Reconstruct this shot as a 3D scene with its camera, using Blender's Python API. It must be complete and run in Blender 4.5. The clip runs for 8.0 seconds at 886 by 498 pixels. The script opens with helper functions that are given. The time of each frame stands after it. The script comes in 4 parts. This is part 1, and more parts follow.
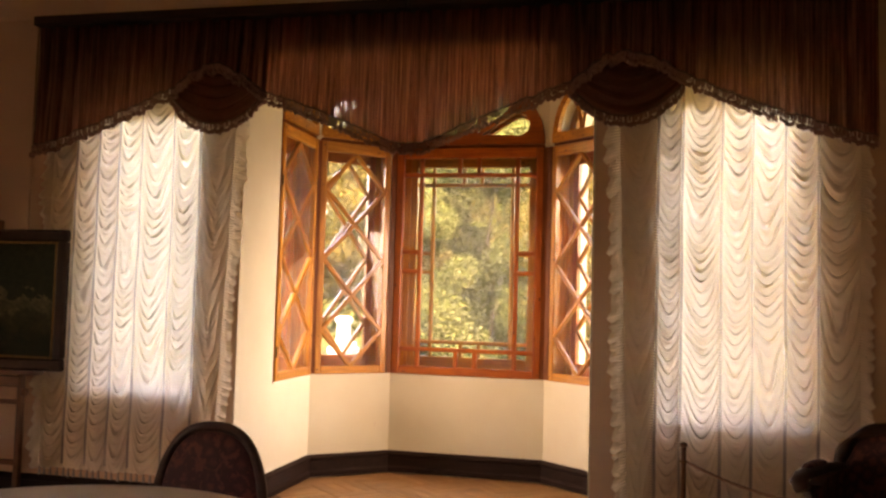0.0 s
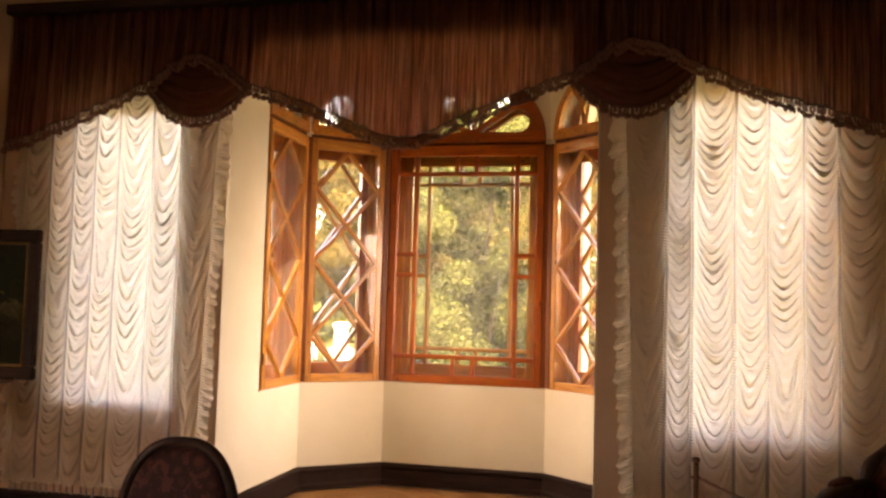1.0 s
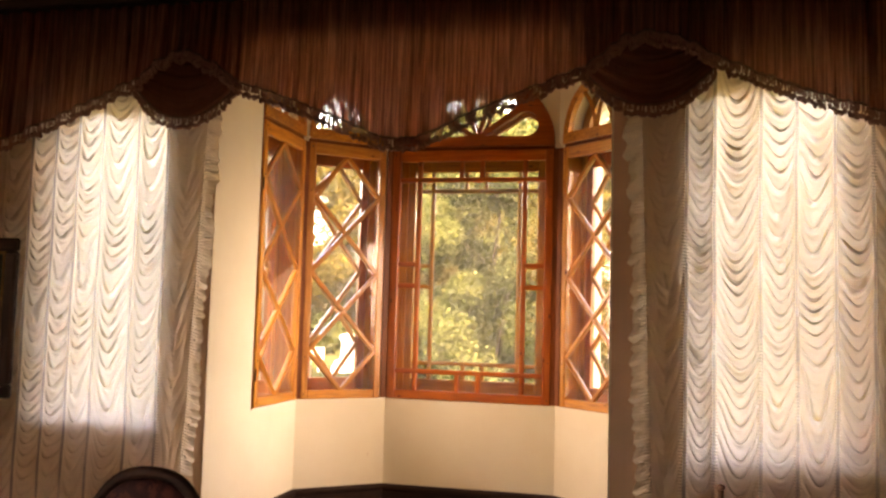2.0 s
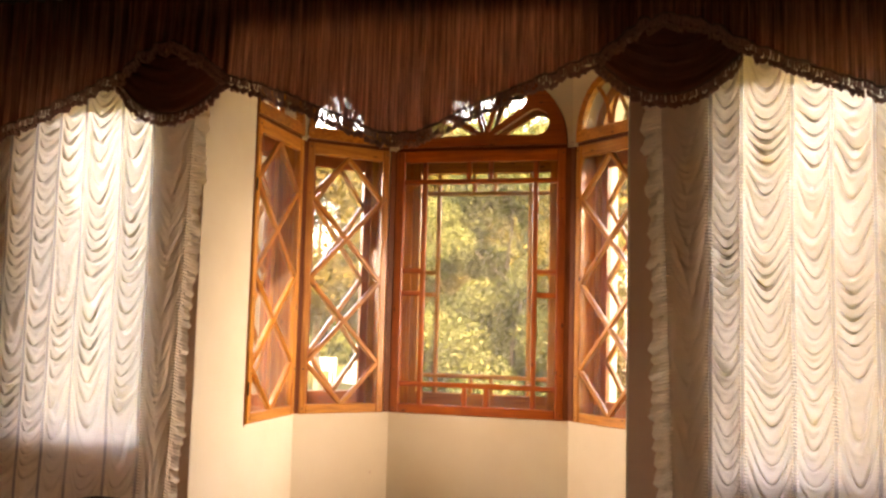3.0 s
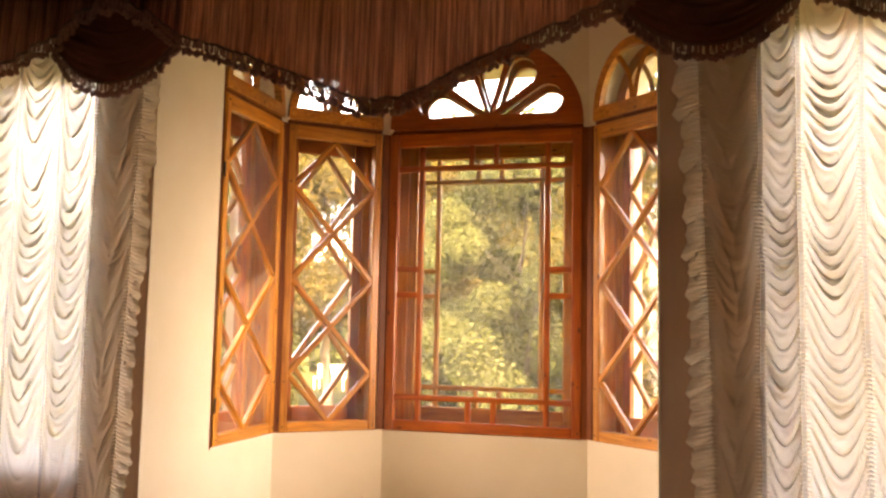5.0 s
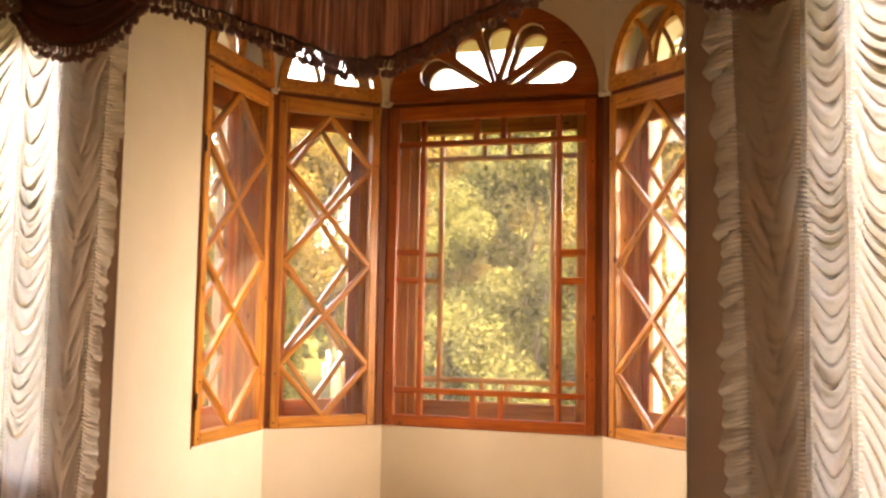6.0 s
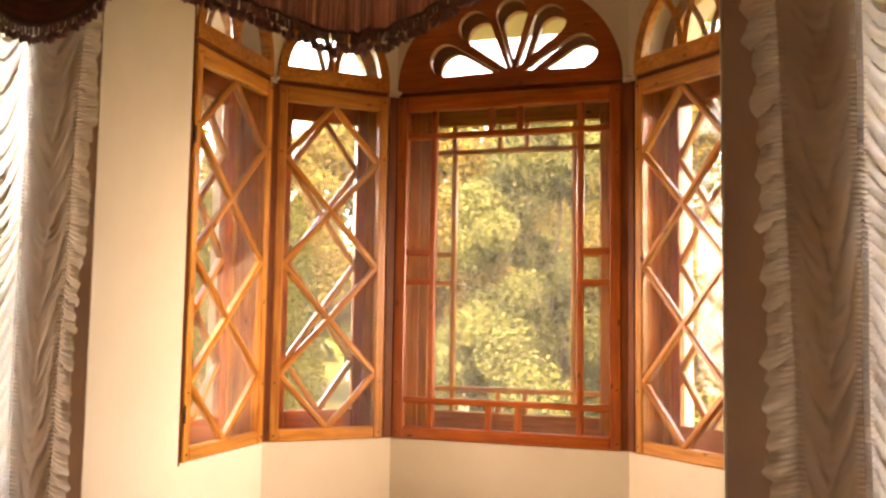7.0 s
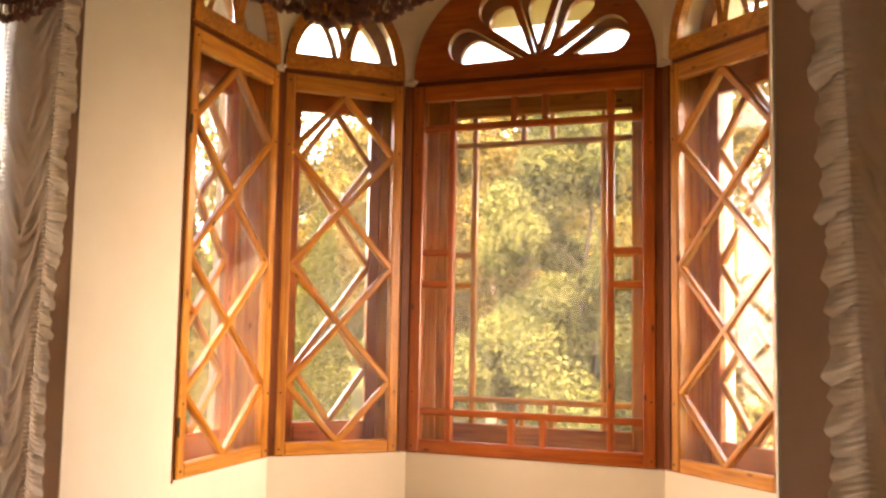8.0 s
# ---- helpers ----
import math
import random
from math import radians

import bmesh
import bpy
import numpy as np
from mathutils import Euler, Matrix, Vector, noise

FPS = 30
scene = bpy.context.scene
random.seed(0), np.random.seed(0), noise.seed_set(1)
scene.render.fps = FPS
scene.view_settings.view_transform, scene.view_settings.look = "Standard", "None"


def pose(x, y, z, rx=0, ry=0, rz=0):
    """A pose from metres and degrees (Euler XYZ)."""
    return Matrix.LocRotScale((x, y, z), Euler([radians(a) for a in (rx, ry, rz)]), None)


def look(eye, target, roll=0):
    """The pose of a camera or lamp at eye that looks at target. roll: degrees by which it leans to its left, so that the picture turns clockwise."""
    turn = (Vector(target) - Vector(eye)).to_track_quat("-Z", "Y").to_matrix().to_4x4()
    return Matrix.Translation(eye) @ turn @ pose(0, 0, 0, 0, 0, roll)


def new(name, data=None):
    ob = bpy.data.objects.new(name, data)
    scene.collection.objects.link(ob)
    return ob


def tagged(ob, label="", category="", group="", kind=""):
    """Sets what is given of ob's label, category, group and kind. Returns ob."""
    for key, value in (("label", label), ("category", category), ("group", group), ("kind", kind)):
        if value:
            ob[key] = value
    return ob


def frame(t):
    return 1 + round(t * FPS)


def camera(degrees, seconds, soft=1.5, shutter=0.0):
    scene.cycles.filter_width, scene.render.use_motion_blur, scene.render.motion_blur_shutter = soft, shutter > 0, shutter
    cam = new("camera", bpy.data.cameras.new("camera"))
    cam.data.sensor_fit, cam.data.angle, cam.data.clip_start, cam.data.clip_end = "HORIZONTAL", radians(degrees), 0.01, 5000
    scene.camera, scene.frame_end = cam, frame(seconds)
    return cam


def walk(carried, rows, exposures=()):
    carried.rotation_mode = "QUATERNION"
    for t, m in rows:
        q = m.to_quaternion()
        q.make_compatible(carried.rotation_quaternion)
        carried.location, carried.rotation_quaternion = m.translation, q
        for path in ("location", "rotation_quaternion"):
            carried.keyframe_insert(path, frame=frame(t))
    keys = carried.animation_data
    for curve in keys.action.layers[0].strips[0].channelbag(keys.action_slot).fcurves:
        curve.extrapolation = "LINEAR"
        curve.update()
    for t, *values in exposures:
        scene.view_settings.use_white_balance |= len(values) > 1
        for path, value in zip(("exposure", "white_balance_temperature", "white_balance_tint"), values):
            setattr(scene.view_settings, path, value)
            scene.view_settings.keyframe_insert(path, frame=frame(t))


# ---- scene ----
cam = camera(53.4, 8.0, soft=2.5)
PATH = [
    (0, (1.37, -0.575, 1.404), (0.928, 1.372, 1.518), 1.6),
    (0.5, (1.355, -0.425, 1.395), (0.915, 1.522, 1.514), 1.6),
    (1, (1.325, -0.258, 1.392), (0.884, 1.689, 1.52), 1.6),
    (1.5, (1.303, -0.093, 1.402), (0.855, 1.851, 1.543), 1.6),
    (3, (1.261, 0.435, 1.399), (0.768, 2.366, 1.574), 1.5),
    (3.5, (1.255, 0.617, 1.4), (0.747, 2.542, 1.585), 1.5),
    (4, (1.229, 0.787, 1.409), (0.716, 2.71, 1.601), 1.5),
    (4.5, (1.212, 0.975, 1.396), (0.691, 2.895, 1.593), 1.3),
    (6, (1.117, 1.568, 1.413), (0.564, 3.484, 1.568), 1.0),
    (6.5, (1.105, 1.751, 1.418), (0.532, 3.661, 1.572), 0.9),
    (7, (1.093, 1.936, 1.42), (0.481, 3.833, 1.582), 0.9),
    (7.5, (1.081, 2.105, 1.423), (0.423, 3.986, 1.593), 1.0),
    (8, (1.048, 2.273, 1.425), (0.369, 4.147, 1.596), 1.0),
]
walk(cam, [(t, look(eye, target, roll)) for t, eye, target, roll in PATH],
     exposures=[(0.0, 5.23, 12500, 42), (4.5, 5.23, 12500, 42), (8.0, 5.28, 12500, 45)])

# ---------------------------------------------------------------- light
world = bpy.data.worlds.new("sky")
world.use_nodes = True
wn, wl = world.node_tree.nodes, world.node_tree.links
sky = wn.new("ShaderNodeTexSky")
sky.sky_type, sky.sun_disc = "NISHITA", False
sky.sun_elevation, sky.sun_rotation = radians(42), radians(150)
sky.air_density, sky.dust_density, sky.ozone_density = 1.0, 3.0, 1.0
wn["Background"].inputs["Strength"].default_value = 0.15
wl.new(sky.outputs["Color"], wn["Background"].inputs["Color"])
scene.world = world

sun = new("sun", bpy.data.lights.new("sun", "SUN"))
sun.data.energy, sun.data.angle, sun.data.color = 0.7, radians(10.0), (1.0, 0.93, 0.82)
# daylight that enters by the bay's east and west windows
for x, watts, aim in ((1.20, 0.47, (-1.15, 5.60, 0.95)), (-1.20, 0.36, (1.15, 5.85, 0.9))):
    bay_light = new("bay_daylight", bpy.data.lights.new("bay_daylight", "AREA"))
    bay_light.data.shape, bay_light.data.size, bay_light.data.size_y = "RECTANGLE", 0.5, 1.3
    bay_light.data.energy, bay_light.data.color, bay_light.data.spread = watts, (0.96, 0.97, 0.95), radians(84)
    bay_light.matrix_world = look((x, 5.62, 1.45), aim)

# the sun stands high, behind the house and to its right
sun.matrix_world = look((0, 0, 0), (-math.sin(radians(150)) * 0.74, -math.cos(radians(150)) * 0.74, -0.67))


# ---------------------------------------------------------------- materials
def nodes_of(name, rough=0.6, metallic=0.0, spec=0.5):
    m = bpy.data.materials.new(name)
    m.use_nodes = True
    nt = m.node_tree
    b = nt.nodes["Principled BSDF"]
    b.inputs["Roughness"].default_value = rough
    b.inputs["Metallic"].default_value = metallic
    b.inputs["Specular IOR Level"].default_value = spec
    return m, nt, b


def ramp(nt, fac, stops):
    r = nt.nodes.new("ShaderNodeValToRGB")
    while len(r.color_ramp.elements) < len(stops):
        r.color_ramp.elements.new(0.5)
    for e, (p, c) in zip(r.color_ramp.elements, stops):
        e.position, e.color = p, (*c, 1)
    nt.links.new(fac, r.inputs["Fac"])
    return r.outputs["Color"]


def coords(nt, scale=(1, 1, 1), kind="Object", shift=False):
    tc = nt.nodes.new("ShaderNodeTexCoord")
    mp = nt.nodes.new("ShaderNodeMapping")
    mp.inputs["Scale"].default_value = scale
    nt.links.new(tc.outputs[kind], mp.inputs["Vector"])
    if shift:
        oi = nt.nodes.new("ShaderNodeObjectInfo")
        mu = nt.nodes.new("ShaderNodeMath")
        mu.operation = "MULTIPLY"
        mu.inputs[1].default_value = 37.0
        nt.links.new(oi.outputs["Random"], mu.inputs[0])
        nt.links.new(mu.outputs[0], mp.inputs["Location"])
    return mp.outputs["Vector"]


def noise_of(nt, vec, scale, detail=4.0, rough=0.6, distort=0.0):
    n = nt.nodes.new("ShaderNodeTexNoise")
    n.inputs["Scale"].default_value, n.inputs["Detail"].default_value = scale, detail
    n.inputs["Roughness"].default_value, n.inputs["Distortion"].default_value = rough, distort
    nt.links.new(vec, n.inputs["Vector"])
    return n.outputs["Fac"]


def mixed(nt, a, b, fac, mode="MIX"):
    x = nt.nodes.new("ShaderNodeMix")
    x.data_type, x.blend_type = "RGBA", mode
    for sock, v in ((x.inputs[6], a), (x.inputs[7], b), (x.inputs[0], fac)):
        if isinstance(v, (int, float)):
            sock.default_value = v
        elif isinstance(v, tuple):
            sock.default_value = (*v, 1)
        else:
            nt.links.new(v, sock)
    return x.outputs[2]


def bumped(nt, b, height, strength=0.3, dist=0.01):
    n = nt.nodes.new("ShaderNodeBump")
    n.inputs["Strength"].default_value, n.inputs["Distance"].default_value = strength, dist
    nt.links.new(height, n.inputs["Height"])
    nt.links.new(n.outputs["Normal"], b.inputs["Normal"])


def wood(name, dark, mid, light, rough=0.35, knots=True, scale=1.0, coat=0.15, spec=0.5):
    """Varnished timber, its grain along the local x of each piece."""
    m, nt, b = nodes_of(name, rough, 0.0, spec)
    v = coords(nt, (1.2 * scale, 22 * scale, 22 * scale), shift=True)
    grain = noise_of(nt, v, 2.2, 6, 0.65, 0.6)
    col = ramp(nt, grain, [(0.28, dark), (0.5, mid), (0.74, light)])
    v2 = coords(nt, (1, 1.6, 1.6), shift=True)
    patch = noise_of(nt, v2, 3.0, 3)
    tone = ramp(nt, patch, [(0.3, (0.72, 0.66, 0.6)), (0.7, (1.12, 1.1, 1.06))])
    col = mixed(nt, col, tone, 1.0, "MULTIPLY")
    if knots:
        vo = nt.nodes.new("ShaderNodeTexVoronoi")
        vo.inputs["Scale"].default_value = 5.5
        nt.links.new(coords(nt, (1, 2.2, 2.2), shift=True), vo.inputs["Vector"])
        k = ramp(nt, vo.outputs["Distance"], [(0.05, (1, 1, 1)), (0.13, (0, 0, 0))])
        col = mixed(nt, col, tuple(c * 0.35 for c in dark), k)
    oi = nt.nodes.new("ShaderNodeObjectInfo")
    each = ramp(nt, oi.outputs["Random"], [(0, (0.82, 0.79, 0.75)), (1, (1.1, 1.1, 1.08))])
    col = mixed(nt, col, each, 1.0, "MULTIPLY")
    nt.links.new(col, b.inputs["Base Color"])
    bumped(nt, b, grain, 0.15, 0.003)
    b.inputs["Coat Weight"].default_value, b.inputs["Coat Roughness"].default_value = coat, 0.14
    return m


def plaster(name, base, stain, rough=0.85):
    m, nt, b = nodes_of(name, rough, spec=0.25)
    v = coords(nt)
    big = noise_of(nt, v, 1.3, 5, 0.6)
    col = ramp(nt, big, [(0.25, stain), (0.6, base), (1.0, tuple(min(1, c * 1.04) for c in base))])
    fine = noise_of(nt, v, 60, 4, 0.7)
    spots = noise_of(nt, v, 9, 6, 0.75)
    s = ramp(nt, spots, [(0.72, (0, 0, 0)), (0.78, (0.6, 0.6, 0.6))])
    col = mixed(nt, col, tuple(c * 0.86 for c in stain), s)
    nt.links.new(col, b.inputs["Base Color"])
    hsum = mixed(nt, big, fine, 0.35)
    bumped(nt, b, hsum, 0.22, 0.012)
    return m


def cloth(name, colour, through_colour, translucent, sheer, weave=900.0, rough_bump=0.15, tone=0.9, glow=0.0, gather=False):
    """A thin woven fabric: it scatters light back, lets light through, and is open between its threads."""
    m = bpy.data.materials.new(name)
    m.use_nodes = True
    nt = m.node_tree
    nt.nodes.remove(nt.nodes["Principled BSDF"])
    v = coords(nt)
    n = noise_of(nt, v, 14, 4)
    c1 = ramp(nt, n, [(0.3, tuple(c * tone for c in colour)), (0.7, colour)])
    fine = noise_of(nt, coords(nt, (1, 1, 0.25)), weave, 2)
    bp = nt.nodes.new("ShaderNodeBump")
    bp.inputs["Strength"].default_value, bp.inputs["Distance"].default_value = rough_bump, 0.002
    nt.links.new(fine, bp.inputs["Height"])
    d = nt.nodes.new("ShaderNodeBsdfDiffuse")
    t = nt.nodes.new("ShaderNodeBsdfTranslucent")
    nt.links.new(c1, d.inputs["Color"])
    t.inputs["Color"].default_value = (*through_colour, 1)
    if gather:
        # light and dark of overlapping gathers, painted as noise streaks in the through-colour
        fold_shade = noise_of(nt, coords(nt, (1, 0.0, 0.022)), 70, 5, 0.7, 0.1)
        nt.links.new(ramp(nt, fold_shade, [(0.36, tuple(c * 0.34 for c in through_colour)), (0.5, tuple(c * 1.0 for c in through_colour)), (0.64, tuple(min(1, c * 2.1) for c in through_colour))]), t.inputs["Color"])
    for s in (d, t):
        nt.links.new(bp.outputs["Normal"], s.inputs["Normal"])
    mx = nt.nodes.new("ShaderNodeMixShader")
    mx.inputs[0].default_value = translucent
    nt.links.new(d.outputs[0], mx.inputs[1])
    nt.links.new(t.outputs[0], mx.inputs[2])
    last = mx
    if glow:
        # light that goes nearly straight through, spread by the threads
        rf = nt.nodes.new("ShaderNodeBsdfRefraction")
        rf.inputs["IOR"].default_value, rf.inputs["Roughness"].default_value = 1.4, 0.62
        rf.inputs["Color"].default_value = (0.92, 0.83, 0.66, 1)
        last = nt.nodes.new("ShaderNodeMixShader")
        last.inputs[0].default_value = glow
        nt.links.new(mx.outputs[0], last.inputs[1])
        nt.links.new(rf.outputs[0], last.inputs[2])
        mx = last
    if sheer:
        tr = nt.nodes.new("ShaderNodeBsdfTransparent")
        last = nt.nodes.new("ShaderNodeMixShader")
        last.inputs[0].default_value = sheer
        nt.links.new(mx.outputs[0], last.inputs[1])
        nt.links.new(tr.outputs[0], last.inputs[2])
    nt.links.new(last.outputs[0], nt.nodes["Material Output"].inputs["Surface"])
    return m


def glass_of(name, tint=(0.95, 0.97, 0.95)):
    m = bpy.data.materials.new(name)
    m.use_nodes = True
    nt = m.node_tree
    nt.nodes.remove(nt.nodes["Principled BSDF"])
    tr, gl = nt.nodes.new("ShaderNodeBsdfTransparent"), nt.nodes.new("ShaderNodeBsdfGlossy")
    tr.inputs["Color"].default_value, gl.inputs["Roughness"].default_value = (*tint, 1), 0.02
    lw = nt.nodes.new("ShaderNodeLayerWeight")
    lw.inputs["Blend"].default_value = 0.5
    pw = nt.nodes.new("ShaderNodeMath")
    pw.operation = "POWER"
    pw.inputs[1].default_value = 4.0
    nt.links.new(lw.outputs["Facing"], pw.inputs[0])
    fr = nt.nodes.new("ShaderNodeMath")
    fr.operation = "MULTIPLY_ADD"
    fr.inputs[1].default_value, fr.inputs[2].default_value = 0.7, 0.03
    nt.links.new(pw.outputs[0], fr.inputs[0])
    mx = nt.nodes.new("ShaderNodeMixShader")
    nt.links.new(fr.outputs[0], mx.inputs[0])
    nt.links.new(tr.outputs[0], mx.inputs[1])
    nt.links.new(gl.outputs[0], mx.inputs[2])
    # a dusty film, which also stands in for veiling glare over the view
    veil, film = nt.nodes.new("ShaderNodeBsdfTranslucent"), nt.nodes.new("ShaderNodeMixShader")
    veil.inputs["Color"].default_value = (0.85, 0.74, 0.56, 1)
    nt.links.new(ramp(nt, noise_of(nt, coords(nt), 3.0, 5), [(0.3, (0.011, 0.011, 0.011)), (0.7, (0.024, 0.024, 0.024))]), film.inputs[0])
    nt.links.new(mx.outputs[0], film.inputs[1])
    nt.links.new(veil.outputs[0], film.inputs[2])
    nt.links.new(film.outputs[0], nt.nodes["Material Output"].inputs["Surface"])
    return m


def leafy(name, stops, through_scale=1.0):
    m = bpy.data.materials.new(name)
    m.use_nodes = True
    nt = m.node_tree
    nt.nodes.remove(nt.nodes["Principled BSDF"])
    g = nt.nodes.new("ShaderNodeNewGeometry")
    c = ramp(nt, g.outputs["Random Per Island"], stops)
    c = mixed(nt, c, ramp(nt, noise_of(nt, coords(nt), 0.7, 3), [(0.3, (0.7, 0.75, 0.7)), (0.7, (1.2, 1.15, 1.0))]), 1.0, "MULTIPLY")
    d, t = nt.nodes.new("ShaderNodeBsdfDiffuse"), nt.nodes.new("ShaderNodeBsdfTranslucent")
    gl = nt.nodes.new("ShaderNodeBsdfGlossy")
    gl.inputs["Roughness"].default_value = 0.45
    for s in (d, t):
        nt.links.new(c, s.inputs["Color"])
    mx, m2 = nt.nodes.new("ShaderNodeMixShader"), nt.nodes.new("ShaderNodeMixShader")
    mx.inputs[0].default_value, m2.inputs[0].default_value = 0.5, 0.008
    nt.links.new(d.outputs[0], mx.inputs[1])
    nt.links.new(t.outputs[0], mx.inputs[2])
    nt.links.new(mx.outputs[0], m2.inputs[1])
    nt.links.new(gl.outputs[0], m2.inputs[2])
    nt.links.new(m2.outputs[0], nt.nodes["Material Output"].inputs["Surface"])
    return m


def plain(name, c, rough=0.6, vary=0.15, scale=8.0, metallic=0.0, bump=0.1, dist=0.004):
    m, nt, b = nodes_of(name, rough, metallic)
    n = noise_of(nt, coords(nt), scale, 5)
    nt.links.new(ramp(nt, n, [(0.3, tuple(k * (1 - vary) for k in c)), (0.7, tuple(k * (1 + vary) for k in c))]), b.inputs["Base Color"])
    bumped(nt, b, n, bump, dist)
    return m


def damask(name, ground_c, figure_c):
    """Upholstery with a woven floral figure."""
    m, nt, b = nodes_of(name, 0.75, spec=0.3)
    v = coords(nt)
    vo = nt.nodes.new("ShaderNodeTexVoronoi")
    vo.inputs["Scale"].default_value = 16
    nt.links.new(v, vo.inputs["Vector"])
    w = noise_of(nt, v, 30, 3, 0.6, 1.5)
    a = nt.nodes.new("ShaderNodeMath")
    a.operation = "MULTIPLY"
    nt.links.new(vo.outputs["Distance"], a.inputs[0])
    nt.links.new(w, a.inputs[1])
    nt.links.new(ramp(nt, a.outputs[0], [(0.1, figure_c), (0.2, ground_c), (0.3, ground_c), (0.36, figure_c)]), b.inputs["Base Color"])
    bumped(nt, b, w, 0.3, 0.003)
    return m


def canvas_paint(name):
    """Oil landscape: a dark wood under a pale evening sky, darker trees at one side."""
    m, nt, b = nodes_of(name, 0.6, 0.0, 0.15)
    tc = nt.nodes.new("ShaderNodeTexCoord")
    sp = nt.nodes.new("ShaderNodeSeparateXYZ")
    nt.links.new(tc.outputs["Generated"], sp.inputs[0])
    n = noise_of(nt, coords(nt, kind="Generated"), 5, 6, 0.65, 0.4)
    ad = nt.nodes.new("ShaderNodeMath")
    ad.operation = "MULTIPLY_ADD"
    ad.inputs[1].default_value = 0.9
    nt.links.new(n, ad.inputs[0])
    nt.links.new(sp.outputs[2], ad.inputs[2])
    base = ramp(nt, ad.outputs[0], [(0.35, (0.02, 0.025, 0.012)), (0.62, (0.012, 0.018, 0.01)), (0.86, (0.05, 0.055, 0.03)), (1.05, (0.16, 0.15, 0.10)), (1.3, (0.03, 0.04, 0.025))])
    n2 = noise_of(nt, coords(nt, kind="Generated"), 24, 5)
    col = mixed(nt, base, ramp(nt, n2, [(0.3, (0.5, 0.5, 0.48)), (0.75, (1.0, 0.96, 0.85))]), 1.0, "MULTIPLY")
    nt.links.new(col, b.inputs["Base Color"])
    bumped(nt, b, n2, 0.2, 0.002)
    return m


PINE = wood("varnished_pine", (0.30, 0.098, 0.015), (0.56, 0.228, 0.040), (0.74, 0.375, 0.085), 0.34, coat=0.4)
# Lit copy of the pine: the skylight on the linings is in its colour.
LINING_LIT = wood("lit_pine_lining", (0.38, 0.12, 0.018), (0.66, 0.25, 0.042), (0.80, 0.38, 0.08), 0.5, True, 1.0, 0.0, 0.25)
# Shaded copy of the pine: backlit dimness put into a darker, redder colour.
PINE_SHADED = wood("shaded_pine", (0.25, 0.049, 0.009), (0.44, 0.105, 0.018), (0.56, 0.17, 0.038), 0.36, coat=0.35)
# Dark stain of the corner posts; also stands for shade in grooves and joints.
PINE_DARK = wood("dark_stain_and_gap_shade_pine", (0.11, 0.028, 0.008), (0.18, 0.050, 0.013), (0.24, 0.075, 0.022), 0.5, True, 1.0, 0.0, 0.3)
MAHOGANY = wood("dark_mahogany", (0.018, 0.008, 0.005), (0.035, 0.014, 0.009), (0.06, 0.025, 0.015), 0.5, False, 1.0, 0.0, 0.3)
EASEL_WOOD = wood("brown_easel_wood", (0.09, 0.04, 0.018), (0.15, 0.065, 0.03), (0.2, 0.09, 0.045), 0.5, False)
PARQUET = wood("oak_parquet", (0.24, 0.12, 0.05), (0.38, 0.21, 0.10), (0.48, 0.29, 0.15), 0.4, False, 0.7)
SKIRTING = wood("painted_brown_skirting", (0.016, 0.009, 0.008), (0.023, 0.012, 0.011), (0.032, 0.017, 0.014), 0.7, False, 1.0, 0.0, 0.2)
PLASTER = plaster("cream_plaster", (0.72, 0.70, 0.56), (0.65, 0.62, 0.48))
PLASTER_ROOM = plaster("beige_room_plaster", (0.64, 0.455, 0.33), (0.56, 0.385, 0.275))
OLD_PLASTER = plaster("chipped_white_plaster", (0.72, 0.66, 0.55), (0.5, 0.42, 0.32))
CEILING = plaster("white_ceiling_plaster", (0.76, 0.66, 0.54), (0.7, 0.6, 0.48))
VOILE = cloth("white_voile", (0.88, 0.75, 0.65), (0.96, 0.98, 0.88), 0.58, 0.018, glow=0.11)
TAPE = cloth("white_shirring_tape", (0.88, 0.86, 0.82), (0.9, 0.88, 0.84), 0.6, 0.6)
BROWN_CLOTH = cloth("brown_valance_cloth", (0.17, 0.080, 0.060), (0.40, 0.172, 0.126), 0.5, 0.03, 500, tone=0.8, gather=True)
BROWN_SWAG = cloth("dark_brown_swag_cloth", (0.20, 0.090, 0.066), (0.18, 0.07, 0.048), 0.28, 0.0, 500, tone=0.8)
BRAID = plain("brown_braid", (0.15, 0.082, 0.06), 0.85, 0.35, 120, bump=0.6)
TASSEL = plain("dusty_brown_tassel", (0.27, 0.145, 0.12), 0.9, 0.35, 90, bump=0.6)
GLASS = glass_of("window_glass")
LINEN = cloth("white_table_linen", (0.78, 0.74, 0.68), (0.7, 0.66, 0.6), 0.1, 0.0, 700)
DAMASK = damask("dark_red_damask", (0.045, 0.012, 0.012), (0.11, 0.035, 0.026))
IRON = plain("dark_iron", (0.05, 0.04, 0.035), 0.55, 0.3, 60, 0.6)
ROPE = plain("pale_twisted_rope", (0.42, 0.30, 0.22), 0.85, 0.25, 150, bump=0.5)
GILT = plain("old_gilt", (0.20, 0.11, 0.035), 0.4, 0.3, 40, 0.5)
OIL = canvas_paint("oil_on_canvas")
STONE = plain("pale_outside_render", (0.60, 0.56, 0.48), 0.9, 0.12, 6)
WHITE_PAINT = plain("white_garden_paint", (0.80, 0.79, 0.75), 0.6, 0.05, 9)
SOFFIT = plain("pale_yellow_boarding", (0.62, 0.55, 0.33), 0.7, 0.06, 4)
BARK = plain("grey_bark", (0.055, 0.042, 0.032), 0.9, 0.4, 14, bump=0.8, dist=0.03)
